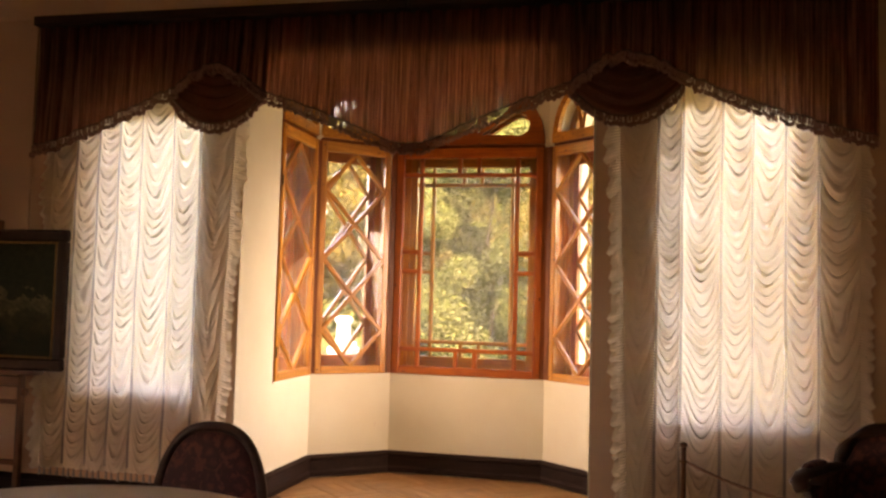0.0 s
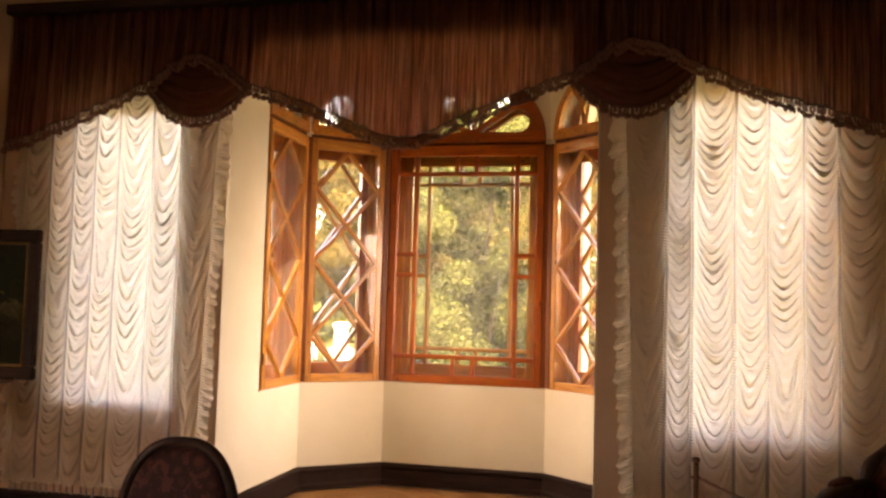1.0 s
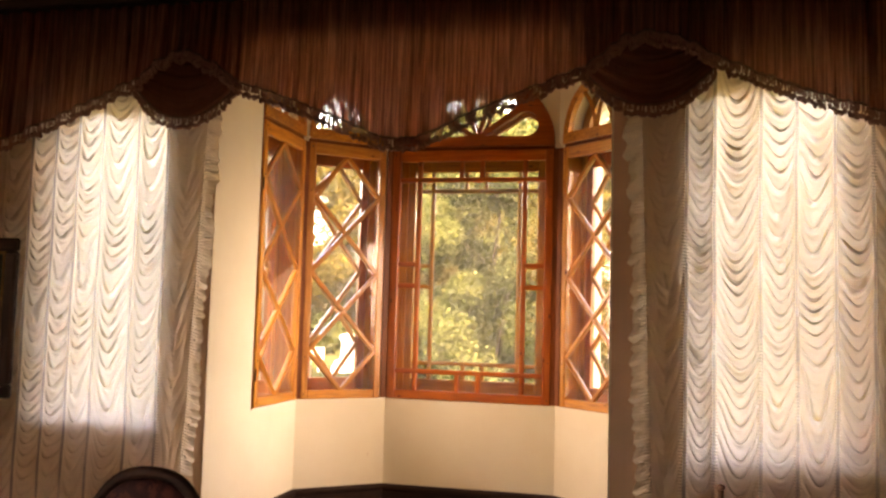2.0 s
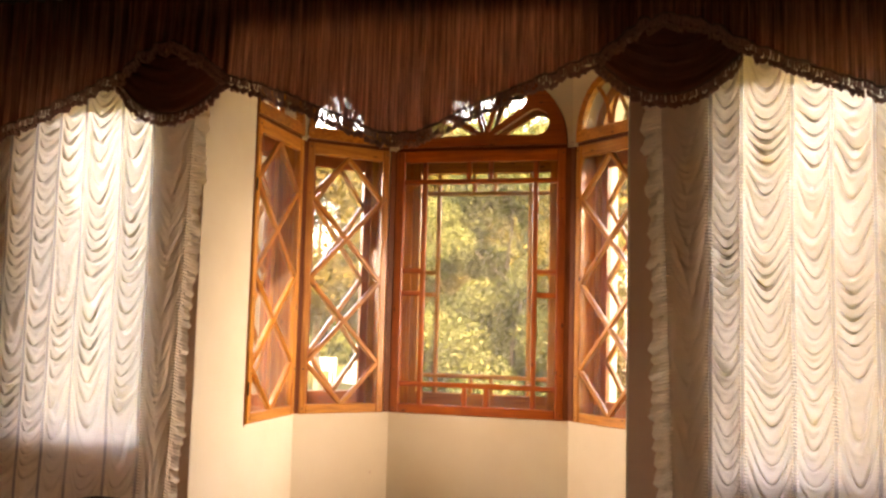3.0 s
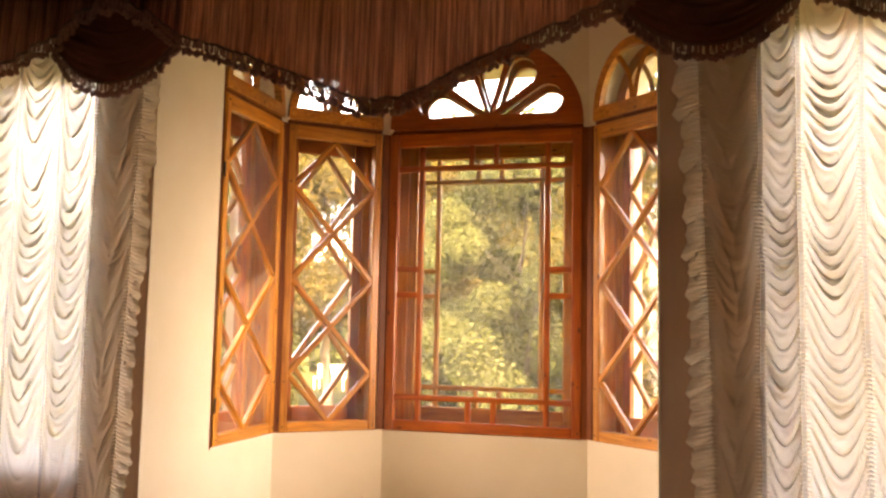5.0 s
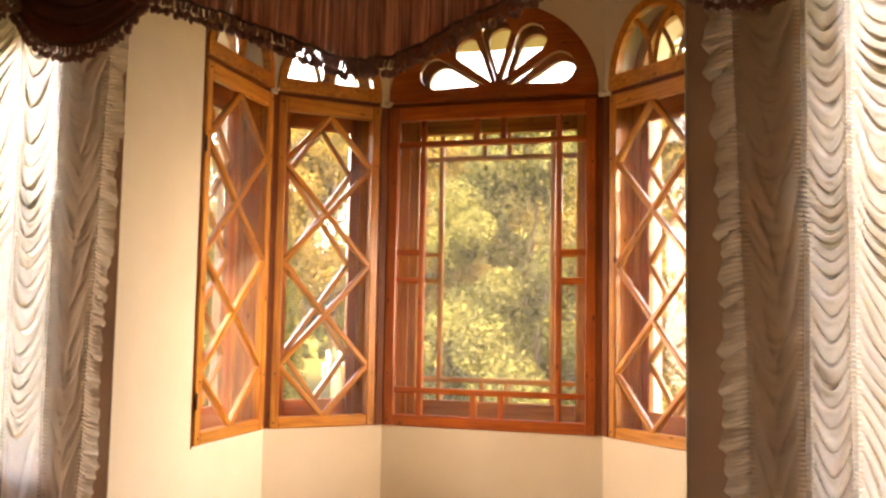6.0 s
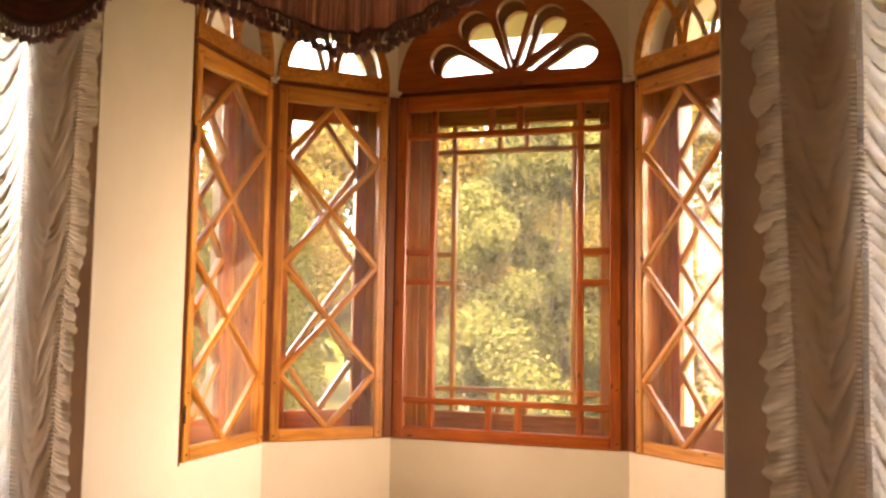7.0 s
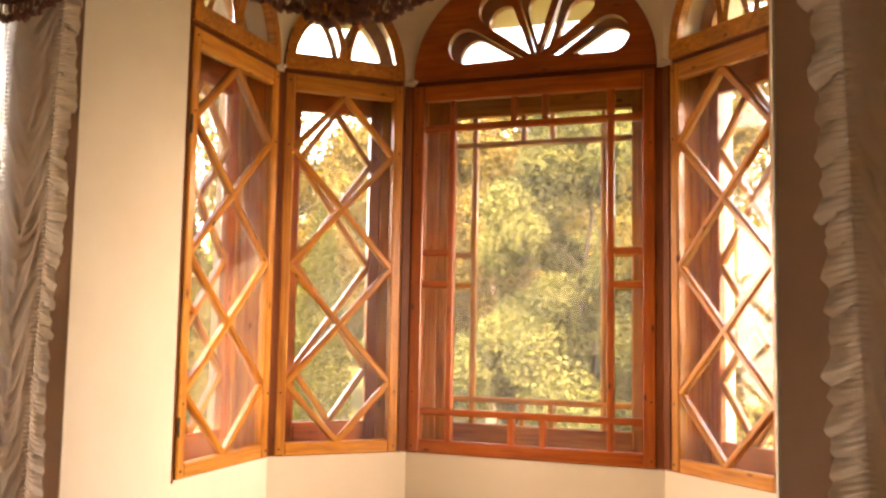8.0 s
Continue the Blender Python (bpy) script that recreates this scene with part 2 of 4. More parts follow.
PALE_BARK = plain("pale_bark", (0.36, 0.28, 0.2), 0.9, 0.25, 9, bump=0.5, dist=0.02)
GRASS = leafy("lawn_grass", [(0, (0.07, 0.08, 0.03)), (0.6, (0.09, 0.098, 0.04)), (1, (0.12, 0.118, 0.05))])
LEAF_GREEN = leafy("green_leaves", [(0, (0.058, 0.080, 0.027)), (0.45, (0.076, 0.096, 0.034)), (0.8, (0.098, 0.114, 0.042)), (1, (0.136, 0.146, 0.056))])
LEAF_GOLD = leafy("turning_leaves", [(0, (0.06, 0.058, 0.02)), (0.5, (0.10, 0.086, 0.024)), (1, (0.16, 0.12, 0.03))])
THUJA = leafy("thuja_sprays", [(0, (0.03, 0.04, 0.01)), (0.5, (0.055, 0.066, 0.015)), (1, (0.09, 0.095, 0.02))])


# ---------------------------------------------------------------- building helpers
def thing(name, at, label="", category="", group="", kind=""):
    ob = new(name)
    ob.empty_display_size = 0.1
    ob.matrix_basis = Matrix.Translation(at)
    return tagged(ob, label, category, group, kind)


def placed(ob, parent):
    """Hang ob, given in world metres, under parent."""
    if parent is not None:
        up = Matrix.Identity(4)
        chain = parent
        while chain is not None:
            up = chain.matrix_basis @ up if chain.parent is None else chain.matrix_parent_inverse @ chain.matrix_basis @ up
            chain = chain.parent
        ob.parent = parent
        ob.matrix_parent_inverse = up.inverted()
    return ob


def mesh_of(name, bm, material, smooth=False):
    me = bpy.data.meshes.new(name)
    bmesh.ops.recalc_face_normals(bm, faces=bm.faces[:])
    bm.to_mesh(me)
    bm.free()
    me.materials.append(material)
    if smooth:
        me.polygons.foreach_set("use_smooth", [True] * len(me.polygons))
    return me


def part(name, bm, material, parent=None, label="", smooth=False, m=None):
    ob = new(name, mesh_of(name, bm, material, smooth))
    if m is not None:
        ob.matrix_basis = m
    placed(ob, parent)
    return tagged(ob, label)


def box(bm, x0, x1, y0, y1, z0, z1, bevel=0.0, m=None):
    r = bmesh.ops.create_cube(bm, size=1.0)
    vs = r["verts"]
    bmesh.ops.transform(bm, matrix=Matrix.Translation(((x0 + x1) / 2, (y0 + y1) / 2, (z0 + z1) / 2)) @ Matrix.Diagonal((abs(x1 - x0), abs(y1 - y0), abs(z1 - z0), 1)), verts=vs)
    if bevel:
        es = list({e for v in vs for e in v.link_edges})
        r = bmesh.ops.bevel(bm, geom=es, offset=bevel, segments=1, affect="EDGES", clamp_overlap=True)
        vs = list({v for f in r["faces"] for v in f.verts} | {v for v in vs if v.is_valid})
    if m is not None:
        bmesh.ops.transform(bm, matrix=m, verts=vs)
    return bm


def boxed(*a, **k):
    return box(bmesh.new(), *a, **k)


def plate(outer, holes, depth, m=None):
    """A flat board of that depth with holes, in the plane of local x and z, its front at y = 0."""
    bm = bmesh.new()
    edges = []
    for loop in (outer, *holes):
        vs = [bm.verts.new((x, 0, z)) for x, z in loop]
        edges += [bm.edges.new((vs[i - 1], vs[i])) for i in range(len(vs))]
    bmesh.ops.triangle_fill(bm, edges=edges, use_beauty=True, use_dissolve=False)
    r = bmesh.ops.extrude_face_region(bm, geom=bm.faces[:])
    bmesh.ops.translate(bm, vec=(0, depth, 0), verts=[g for g in r["geom"] if isinstance(g, bmesh.types.BMVert)])
    if m is not None:
        bmesh.ops.transform(bm, matrix=m, verts=bm.verts[:])
    return bm


def tube(points, radius, sides=8, close=False, flat=1.0):
    """A round bar swept along points; radius is a number or a function of 0..1."""
    bm = bmesh.new()
    pts = [Vector(p) for p in points]
    rings = []
    n = len(pts)
    for i, p in enumerate(pts):
        a, b = pts[max(i - 1, 0)], pts[min(i + 1, n - 1)]
        q = (b - a).normalized().to_track_quat("Z", "Y")
        r = radius(i / (n - 1)) if callable(radius) else radius
        rings.append([bm.verts.new(p + q @ Vector((r * math.cos(2 * math.pi * k / sides), flat * r * math.sin(2 * math.pi * k / sides), 0))) for k in range(sides)])
    for a, b in zip(rings, rings[1:]):
        for k in range(sides):
            bm.faces.new((a[k], a[(k + 1) % sides], b[(k + 1) % sides], b[k]))
    bm.faces.new(rings[0][::-1])
    bm.faces.new(rings[-1])
    return bm


def lathe(profile, sides=24, m=None):
    """A turned body from (radius, height) pairs."""
    bm = bmesh.new()
    rings = [[bm.verts.new((r * math.cos(2 * math.pi * k / sides), r * math.sin(2 * math.pi * k / sides), z)) for k in range(sides)] for r, z in profile]
    for a, b in zip(rings, rings[1:]):
        for k in range(sides):
            bm.faces.new((a[k], a[(k + 1) % sides], b[(k + 1) % sides], b[k]))
    bm.faces.new(rings[0][::-1])
    bm.faces.new(rings[-1])
    if m is not None:
        bmesh.ops.transform(bm, matrix=m, verts=bm.verts[:])
    return bm


def prism(outline, z0, z1):
    """An upright block over a plan outline."""
    bm = bmesh.new()
    lo = [bm.verts.new((x, y, z0)) for x, y in outline]
    hi = [bm.verts.new((x, y, z1)) for x, y in outline]
    bm.faces.new(lo[::-1])
    bm.faces.new(hi)
    for i in range(len(lo)):
        j = (i + 1) % len(lo)
        bm.faces.new((lo[i], lo[j], hi[j], hi[i]))
    return bm


BARS = {}


def bar(name, a, b, width, depth, face, material, parent, front=0.0, bevel=0.006, label=""):
    """A squared timber from a to b (along, up) on a facet, its room side at front; grain along it."""
    a, b = Vector(a), Vector(b)
    length = (b - a).length
    key = (round(length, 3), width, depth, bevel, material.name)
    if key not in BARS:
        BARS[key] = mesh_of(name, boxed(-length / 2, length / 2, 0, depth, -width / 2, width / 2, bevel=bevel), material)
    mid, way = (a + b) / 2, (b - a).normalized()
    local = Matrix(((way.x, 0, -way.y, mid.x), (0, 1, 0, front), (way.y, 0, way.x, mid.y), (0, 0, 0, 1)))
    ob = new(name, BARS[key])
    ob.matrix_basis = face @ local
    return tagged(placed(ob, parent), label)


def pane(poly, face, parent, at):
    bm = plate(poly, [], 0.004, face @ Matrix.Translation((0, at, 0)))
    ob = part("pane", bm, GLASS, parent)
    ob.visible_shadow = False
    return ob


# ---------------------------------------------------------------- plan of the bay
WALL, WALL_T = 4.64, 0.38                     # room side of the window wall, its thickness
SILL, HEAD, SPRING = 0.79, 2.645, 2.665       # casement bottom, casement top, lunette bottom
BAY = [(-1.15, WALL), (-1.15, 5.96), (-0.63, 6.41), (0.63, 6.41), (1.15, 5.96), (1.09, WALL)]
BAY_TOP = 3.36
SIDE = ((-2.27, -1.46), (1.53, 2.31))          # windows behind the curtains
THICK = (0.33, 0.40, 0.40, 0.40, 0.33)        # walls of the bay


def facet(i):
    """Matrix of a bay wall: x along it, y outward, z up; and its length."""
    (x0, y0), (x1, y1) = BAY[i], BAY[i + 1]
    n = math.hypot(x1 - x0, y1 - y0)
    dx, dy = (x1 - x0) / n, (y1 - y0) / n
    return Matrix(((dx, -dy, 0, x0), (dy, dx, 0, y0), (0, 0, 1, 0), (0, 0, 0, 1))), n


def arch(c, half, base, rise, n=24, start=0.0):
    """An arch outline from its right foot over the top to its left foot."""
    return [(c + half * math.cos(a), base + start + rise * math.sin(a)) for a in (math.pi * k / n for k in range(n + 1))]


def opening(c, half, rise):
    return [(c - half, SILL), (c + half, SILL), (c + half, SPRING)] + arch(c, half, SPRING, rise, 24, 0.02) + [(c - half, SPRING)]


# ---------------------------------------------------------------- large structure
def structure():
    def wall(name, bm, mat, label):
        return tagged(part(name, bm, mat), label, "wall", kind="structure")

    # window wall: the bay opening reaches the floor, two windows stand beside it
    outline = [(-4.4, -0.2), (-1.15, -0.2), (-1.15, 2.93), (1.09, 2.93), (1.09, -0.2), (4.4, -0.2), (4.4, 3.6), (-4.4, 3.6)]
    holes = [[(a, 0.76), (b, 0.76), (b, 2.66), (a, 2.66)] for a, b in SIDE]
    wall("wall_north", plate(outline, holes, WALL_T, Matrix.Translation((0, WALL, 0))), PLASTER_ROOM, "beige plastered window wall of the hall")
    # an unseen opening is added behind the camera to let fill light in
    side = plate([(-5.02, -0.2), (3.4, -0.2), (3.4, 3.6), (-5.02, 3.6)], [[(1.1, 0.9), (2.75, 0.9), (2.75, 2.6), (1.1, 2.6)]], 0.2, Matrix.Translation((-4.6, 0, 0)) @ Matrix.Rotation(radians(-90), 4, "Z"))
    wall("wall_west", side, PLASTER_ROOM, "beige plastered side wall with an added opening for fill light")
    wall("wall_east", boxed(4.4, 4.6, -3.4, 5.02, -0.2, 3.6), PLASTER_ROOM, "beige plastered side wall")
    wall("wall_south", boxed(-4.4, 4.4, -3.4, -3.2, -0.2, 3.6), PLASTER_ROOM, "beige plastered rear wall")
    tagged(part("ceiling", boxed(-4.6, 4.6, -3.4, 5.02, 3.6, 3.75), CEILING), "white plastered ceiling of the hall", "ceiling", kind="structure")
    names = ("wall_bay_west", "wall_bay_northwest", "wall_bay_north", "wall_bay_northeast", "wall_bay_east")
    for i, name in enumerate(names):
        m, n = facet(i)
        c, half, rise = WINDOWS[i]
        lo = WALL_T + 0.002 if i == 0 else 0.0
        hi = n - WALL_T - 0.002 if i == 4 else n
        # the bay's side walls also line the opening in the window wall
        bm = plate([(0, -0.2), (n, -0.2), (n, BAY_TOP), (0, BAY_TOP)] if i in (1, 2, 3) else
                   [(lo, -0.2), (hi, -0.2), (hi, BAY_TOP), (lo, BAY_TOP)], [opening(c, half, rise)], THICK[i], m)
        wall(name, bm, PLASTER, "smooth cream plastered wall of the window bay")
    # linings of the opening in the cream of the bay, a little proud of the wall behind
    bm = boxed(-1.1495, -1.1445, WALL + 0.001, WALL + WALL_T + 0.005, 0, 2.929)
    wall("wall_bay_jamb_west", bm, PLASTER, "cream plastered reveal of the bay opening")
    bm = boxed(1.081, 1.0895, WALL - 0.003, WALL + WALL_T + 0.005, 0, 2.929, bevel=0.002)
    wall("wall_bay_jamb_east", bm, PLASTER, "cream plastered reveal with a pale arris")
    # outer corners of the bay, which close the wedges between its walls
    for i in (1, 2, 3, 4):
        a, b = facet(i - 1), facet(i)
        p = Vector((*BAY[i], 0))
        na, nb = a[0].to_3x3() @ Vector((0, 1, 0)), b[0].to_3x3() @ Vector((0, 1, 0))
        oa, ob_ = na * THICK[i - 1], nb * THICK[i]
        # where the two outer faces meet
        det = na.x * nb.y - na.y * nb.x
        q = p + Vector(((THICK[i - 1] * nb.y - THICK[i] * na.y) / det, (THICK[i] * na.x - THICK[i - 1] * nb.x) / det, 0))
        e = (q - p) * 0.03
        bm = prism([((p + e).x, (p + e).y), ((p + oa + e).x, (p + oa + e).y), (q.x, q.y), ((p + ob_ + e).x, (p + ob_ + e).y)], -0.2, BAY_TOP)
        wall("wall_bay_corner", bm, STONE, "rendered outer corner of the bay")
    plan = [(-1.49, 4.6), (-1.49, 6.18), (-0.8, 6.82), (0.8, 6.82), (1.49, 6.18), (1.49, 4.6)]
    tagged(part("ceiling_bay", prism(plan, BAY_TOP, BAY_TOP + 0.12), CEILING), "white plastered ceiling of the bay", "ceiling", kind="structure")
    eave = [(-2.15, 5.04), (-2.15, 6.47), (-1.08, 7.4), (1.08, 7.4), (2.15, 6.47), (2.15, 5.04)]
    # eaves: a boarded ring outside the bay walls
    inner = [(1.495, 5.04), (1.495, 6.19), (0.81, 6.825), (-0.81, 6.825), (-1.495, 6.19), (-1.495, 5.04)]
    tagged(part("bay_eave", prism(eave + inner, 3.26, 3.40), SOFFIT), "pale yellow boarded eave over the bay", "eave", kind="structure")
    tagged(part("floor", prism([(-4.4, -3.2), (4.4, -3.2), (4.4, 4.64), (1.09, 4.64), (1.15, 5.96), (0.63, 6.41), (-0.63, 6.41), (-1.15, 5.96), (-1.15, 4.64), (-4.4, 4.64)], -0.2, -0.012), PARQUET),
           "waxed oak parquet floor laid on the diagonal", "floor", kind="structure")

    # skirting boards, with a rounded cap
    prof = [(0, 0), (-0.034, 0), (-0.034, 0.035), (-0.022, 0.05), (-0.022, 0.125), (-0.034, 0.135), (-0.034, 0.152), (-0.02, 0.165), (0, 0.168)]

    def skirting(line):
        bm = bmesh.new()
        rows = []
        for k, p in enumerate(line):
            p = Vector(p)
            ds = []
            if k > 0:
                ds.append((p - Vector(line[k - 1])).normalized())
            if k < len(line) - 1:
                ds.append((Vector(line[k + 1]) - p).normalized())
            ns = [Vector((-d.y, d.x)) for d in ds]
            n = sum(ns, Vector((0, 0))).normalized()
            n = n / n.dot(ns[0])
            rows.append([bm.verts.new((p.x + n.x * o, p.y + n.y * o, z)) for o, z in prof])
        for a, b in zip(rows, rows[1:]):
            for j in range(len(prof) - 1):
                bm.faces.new((a[j], b[j], b[j + 1], a[j + 1]))
        for r in (rows[0], rows[-1]):
            bm.faces.new(r)
        return bm

    tagged(part("baseboard", skirting(BAY), SKIRTING), "dark brown moulded skirting board round the bay", "skirting board", kind="structure")
    for a, b in ((-4.4, -1.15), (1.09, 4.4)):
        tagged(part("baseboard", skirting([(a, WALL), (b, WALL)]), SKIRTING), "dark brown moulded skirting board under the curtains", "skirting board", kind="structure")
    # thin wall mouldings beside and above the curtains
    tagged(part("trim", boxed(-2.775, -2.705, WALL - 0.022, WALL, 0.17, 3.249, bevel=0.006), PLASTER_ROOM), "painted upright wall moulding", "moulding", kind="structure")
    tagged(part("trim", boxed(-4.4, 4.4, WALL - 0.026, WALL, 3.25, 3.29, bevel=0.006), PLASTER_ROOM), "painted horizontal wall moulding", "moulding", kind="structure")
    # chipped plaster brackets where the lunettes meet
    for i in (1, 2, 3, 4):
        p = Vector(BAY[i])
        n = Vector((-p.x * 0.9, 5.1 - p.y)).normalized() * 0.012
        bm = bmesh.new()
        bmesh.ops.create_icosphere(bm, subdivisions=2, radius=0.034)
        for v in bm.verts:
            v.co = Vector((v.co.x * 0.9, v.co.y * 0.9, v.co.z * 0.62)) * (0.8 + 0.5 * noise.noise(v.co * 40 + Vector((i, 0, 0))))
            v.co += Vector((p.x + n.x, p.y + n.y, 2.665))
        tagged(part("trim", bm, OLD_PLASTER), "chipped plaster lump between the window heads", "plaster", kind="structure")


# ---------------------------------------------------------------- windows of the bay
# centre along the wall, half width, rise of the lunette
WINDOWS = [(0.956, 0.349, 0.42), (0.332, 0.31, 0.42), (0.618, 0.612, 0.545), (0.356, 0.31, 0.42), (0.3655, 0.335, 0.42)]
FRONT, OUT = -0.014, 0.165                    # room side of the inner and of the outer sash


def surround(w, c, half, m):
    """Posts, sill board, lining boards and transom between the two sashes."""
    h = half - 0.002
    for s in (-1, 1):
        x = c + s * (h - 0.008)
        bar("lining_board", (x, SILL), (x, SPRING + 0.02), 0.016, 0.165, m, LINING_LIT, w, 0.042, 0.002)
    bar("lining_board", (c - h, SILL + 0.008), (c + h, SILL + 0.008), 0.016, 0.165, m, LINING_LIT, w, 0.042, 0.002)
    # the groove's shade is put in as a solid dark bar
    bar("transom", (c - h, SPRING - 0.008), (c + h, SPRING - 0.008), 0.05, 0.16, m, PINE_DARK, w, 0.006, 0.004, "dark transom bar painted as the shaded groove under the lunette")


def rebate(w, c, h, z0, z1, width, m):
    """Boards at both sides of an outer sash, which is narrower than the inner one; coloured as lit lining."""
    for s in (-1, 1):
        x = c + s * (h - width / 2)
        bar("rebate_board", (x, z0), (x, z1), width, 0.05, m, LINING_LIT, w, OUT - 0.004, 0.004)


def casement(w, c, h, z0, z1, stile, low, top, m, front, timber, depth=0.046):
    """The four timbers of a sash, mitre-free: stiles run through."""
    for s in (-1, 1):
        x = c + s * (h - stile / 2)
        bar("stile", (x, z0), (x, z1), stile, depth, m, timber, w, front)
    bar("rail", (c - h + stile - 0.001, z0 + low / 2), (c + h - stile + 0.001, z0 + low / 2), low, depth - 0.003, m, timber, w, front + 0.0015)
    bar("rail", (c - h + stile - 0.001, z1 - top / 2), (c + h - stile + 0.001, z1 - top / 2), top, depth - 0.003, m, timber, w, front + 0.0015)


def hardware(w, c, h, z0, z1, m, front, hinge_side):
    """Dark nail heads at the joints of a sash and its hinges."""
    for s in (-1, 1):
        for z in (z0 + 0.035, z0 + 0.30, z1 - 0.36, z1 - 0.04):
            p = m @ Vector((c + s * (h - 0.022), front - 0.0015, z))
            part("nail_head", lathe([(0.0055, 0.0), (0.005, 0.003)], 8, Matrix.Translation(p) @ m.to_quaternion().to_matrix().to_4x4() @ Matrix.Rotation(radians(90), 4, "X")), IRON, w, "dark nail head")
    if hinge_side:
        for z in (z0 + 0.21, z1 - 0.42):
            p = m @ Vector((c + hinge_side * (h + 0.001), front - 0.003, z))
            part("hinge", lathe([(0.003, -0.04), (0.0055, -0.036), (0.0055, 0.036), (0.003, 0.04)], 8, Matrix.Translation(p)), IRON, w, "worn iron hinge")


def lattice(w, c, h, z0, z1, m, front, width=0.031, depth=0.03):
    """Three diamonds of crossing glazing bars, and the panes between them."""
    p = (z1 - z0) / 3
    side = [z1 - p / 2 - k * p for k in range(3)]
    ends = [((c, z1), (c + s * h, side[0])) for s in (-1, 1)]
    ends += [((c - s * h, side[k]), (c + s * h, side[k + 1])) for k in (0, 1) for s in (-1, 1)]
    ends += [((c - s * h, side[2]), (c, z0)) for s in (-1, 1)]
    for k, (a, b) in enumerate(ends):
        bar("glazing_bar", a, b, width, depth, m, PINE, w, front + (0.0012 if k % 2 else 0.0), 0.007)
    at = front + 0.010
    g = 0.012
    for k in range(3):
        zc = side[k]
        pane([(c, zc + p / 2 - g), (c - h + g, zc), (c, zc - p / 2 + g), (c + h - g, zc)], m, w, at)
    for s in (-1, 1):
        for k in (0, 1):
            zc = (side[k] + side[k + 1]) / 2
            pane([(c + s * h, side[k] - g), (c + s * g, zc), (c + s * h, side[k + 1] + g)], m, w, at)
        pane([(c + s * g, z1), (c + s * h, z1), (c + s * h, side[0] + g)], m, w, at)
        pane([(c + s * g, z0), (c + s * h, z0), (c + s * h, side[2] - g)], m, w, at)


def arch_light(w, c, half, rise, m, front, rail=0.078, ring=0.05, depth=0.046):
    """A round-headed lunette with two branching bars."""
    z = SPRING
    outer = [(c - half, z), (c + half, z)] + arch(c, half, z, rise, 28, 0.02)
    inner = [(c - half + ring, z + rail), (c + half - ring, z + rail)] + [q for q in arch(c, half - ring, z, rise - ring, 28, 0.02) if q[1] > z + rail + 0.01]
    part("lunette_frame", plate(outer, [inner], depth, m @ Matrix.Translation((0, front, 0))), PINE, w)
    r = half - 0.02
    for s in (-1, 1):
        pts = []
        for k in range(13):
            a = radians(62) * k / 12
            pts.append(m @ Vector((c + s * (0.012 + r - r * math.cos(a)), front + 0.022, z + rail - 0.01 + (rise - 0.06) * math.sin(a))))
        part("tracery_bar", tube(pts, 0.017, 4), PINE, w)
    ob = part("pane", plate([(x, y) for x, y in inner], [], 0.004, m @ Matrix.Translation((0, front + 0.028, 0))), GLASS, w)
    ob.visible_shadow = False


def petal(cx, cz, ang, d, r):
    """A teardrop opening of a fan, its point towards the hub."""
    a, t = radians(ang), radians(17.0)
    dx, dz = math.cos(a), math.sin(a)
    back = d - r / math.sin(t)
    pts = [(cx + dx * back, cz + dz * back)]
    for k in range(17):
        b = a - math.pi / 2 - t + (math.pi + 2 * t) * k / 16
        pts.append((cx + dx * d + r * math.cos(b), cz + dz * d + r * math.sin(b)))
    return [(x, max(z, cz + 0.001 + 0.0002 * k)) for k, (x, z) in enumerate(pts)]


def fan_light(w, c, half, rise, m, front, k=1.0, depth=0.046):
    """A half-round lunette cut out as five petals."""
    z, rail = SPRING, 0.062
    outer = [(c - half, z), (c + half, z)] + arch(c, half, z, rise, 40, 0.02)
    holes = [petal(c + 0.03, z + rail, ang, d * k, r * k) for ang, d, r in ((15.5, 0.385, 0.093), (53, 0.350, 0.090), (90, 0.335, 0.088), (127, 0.350, 0.090), (164.5, 0.385, 0.093))]
    part("lunette_frame", plate(outer, holes, depth, m @ Matrix.Translation((0, front, 0))), PINE_SHADED, w)
    for h in holes:
        ob = part("pane", plate(h, [], 0.004, m @ Matrix.Translation((0, front + 0.026, 0))), GLASS, w)
        ob.visible_shadow = False


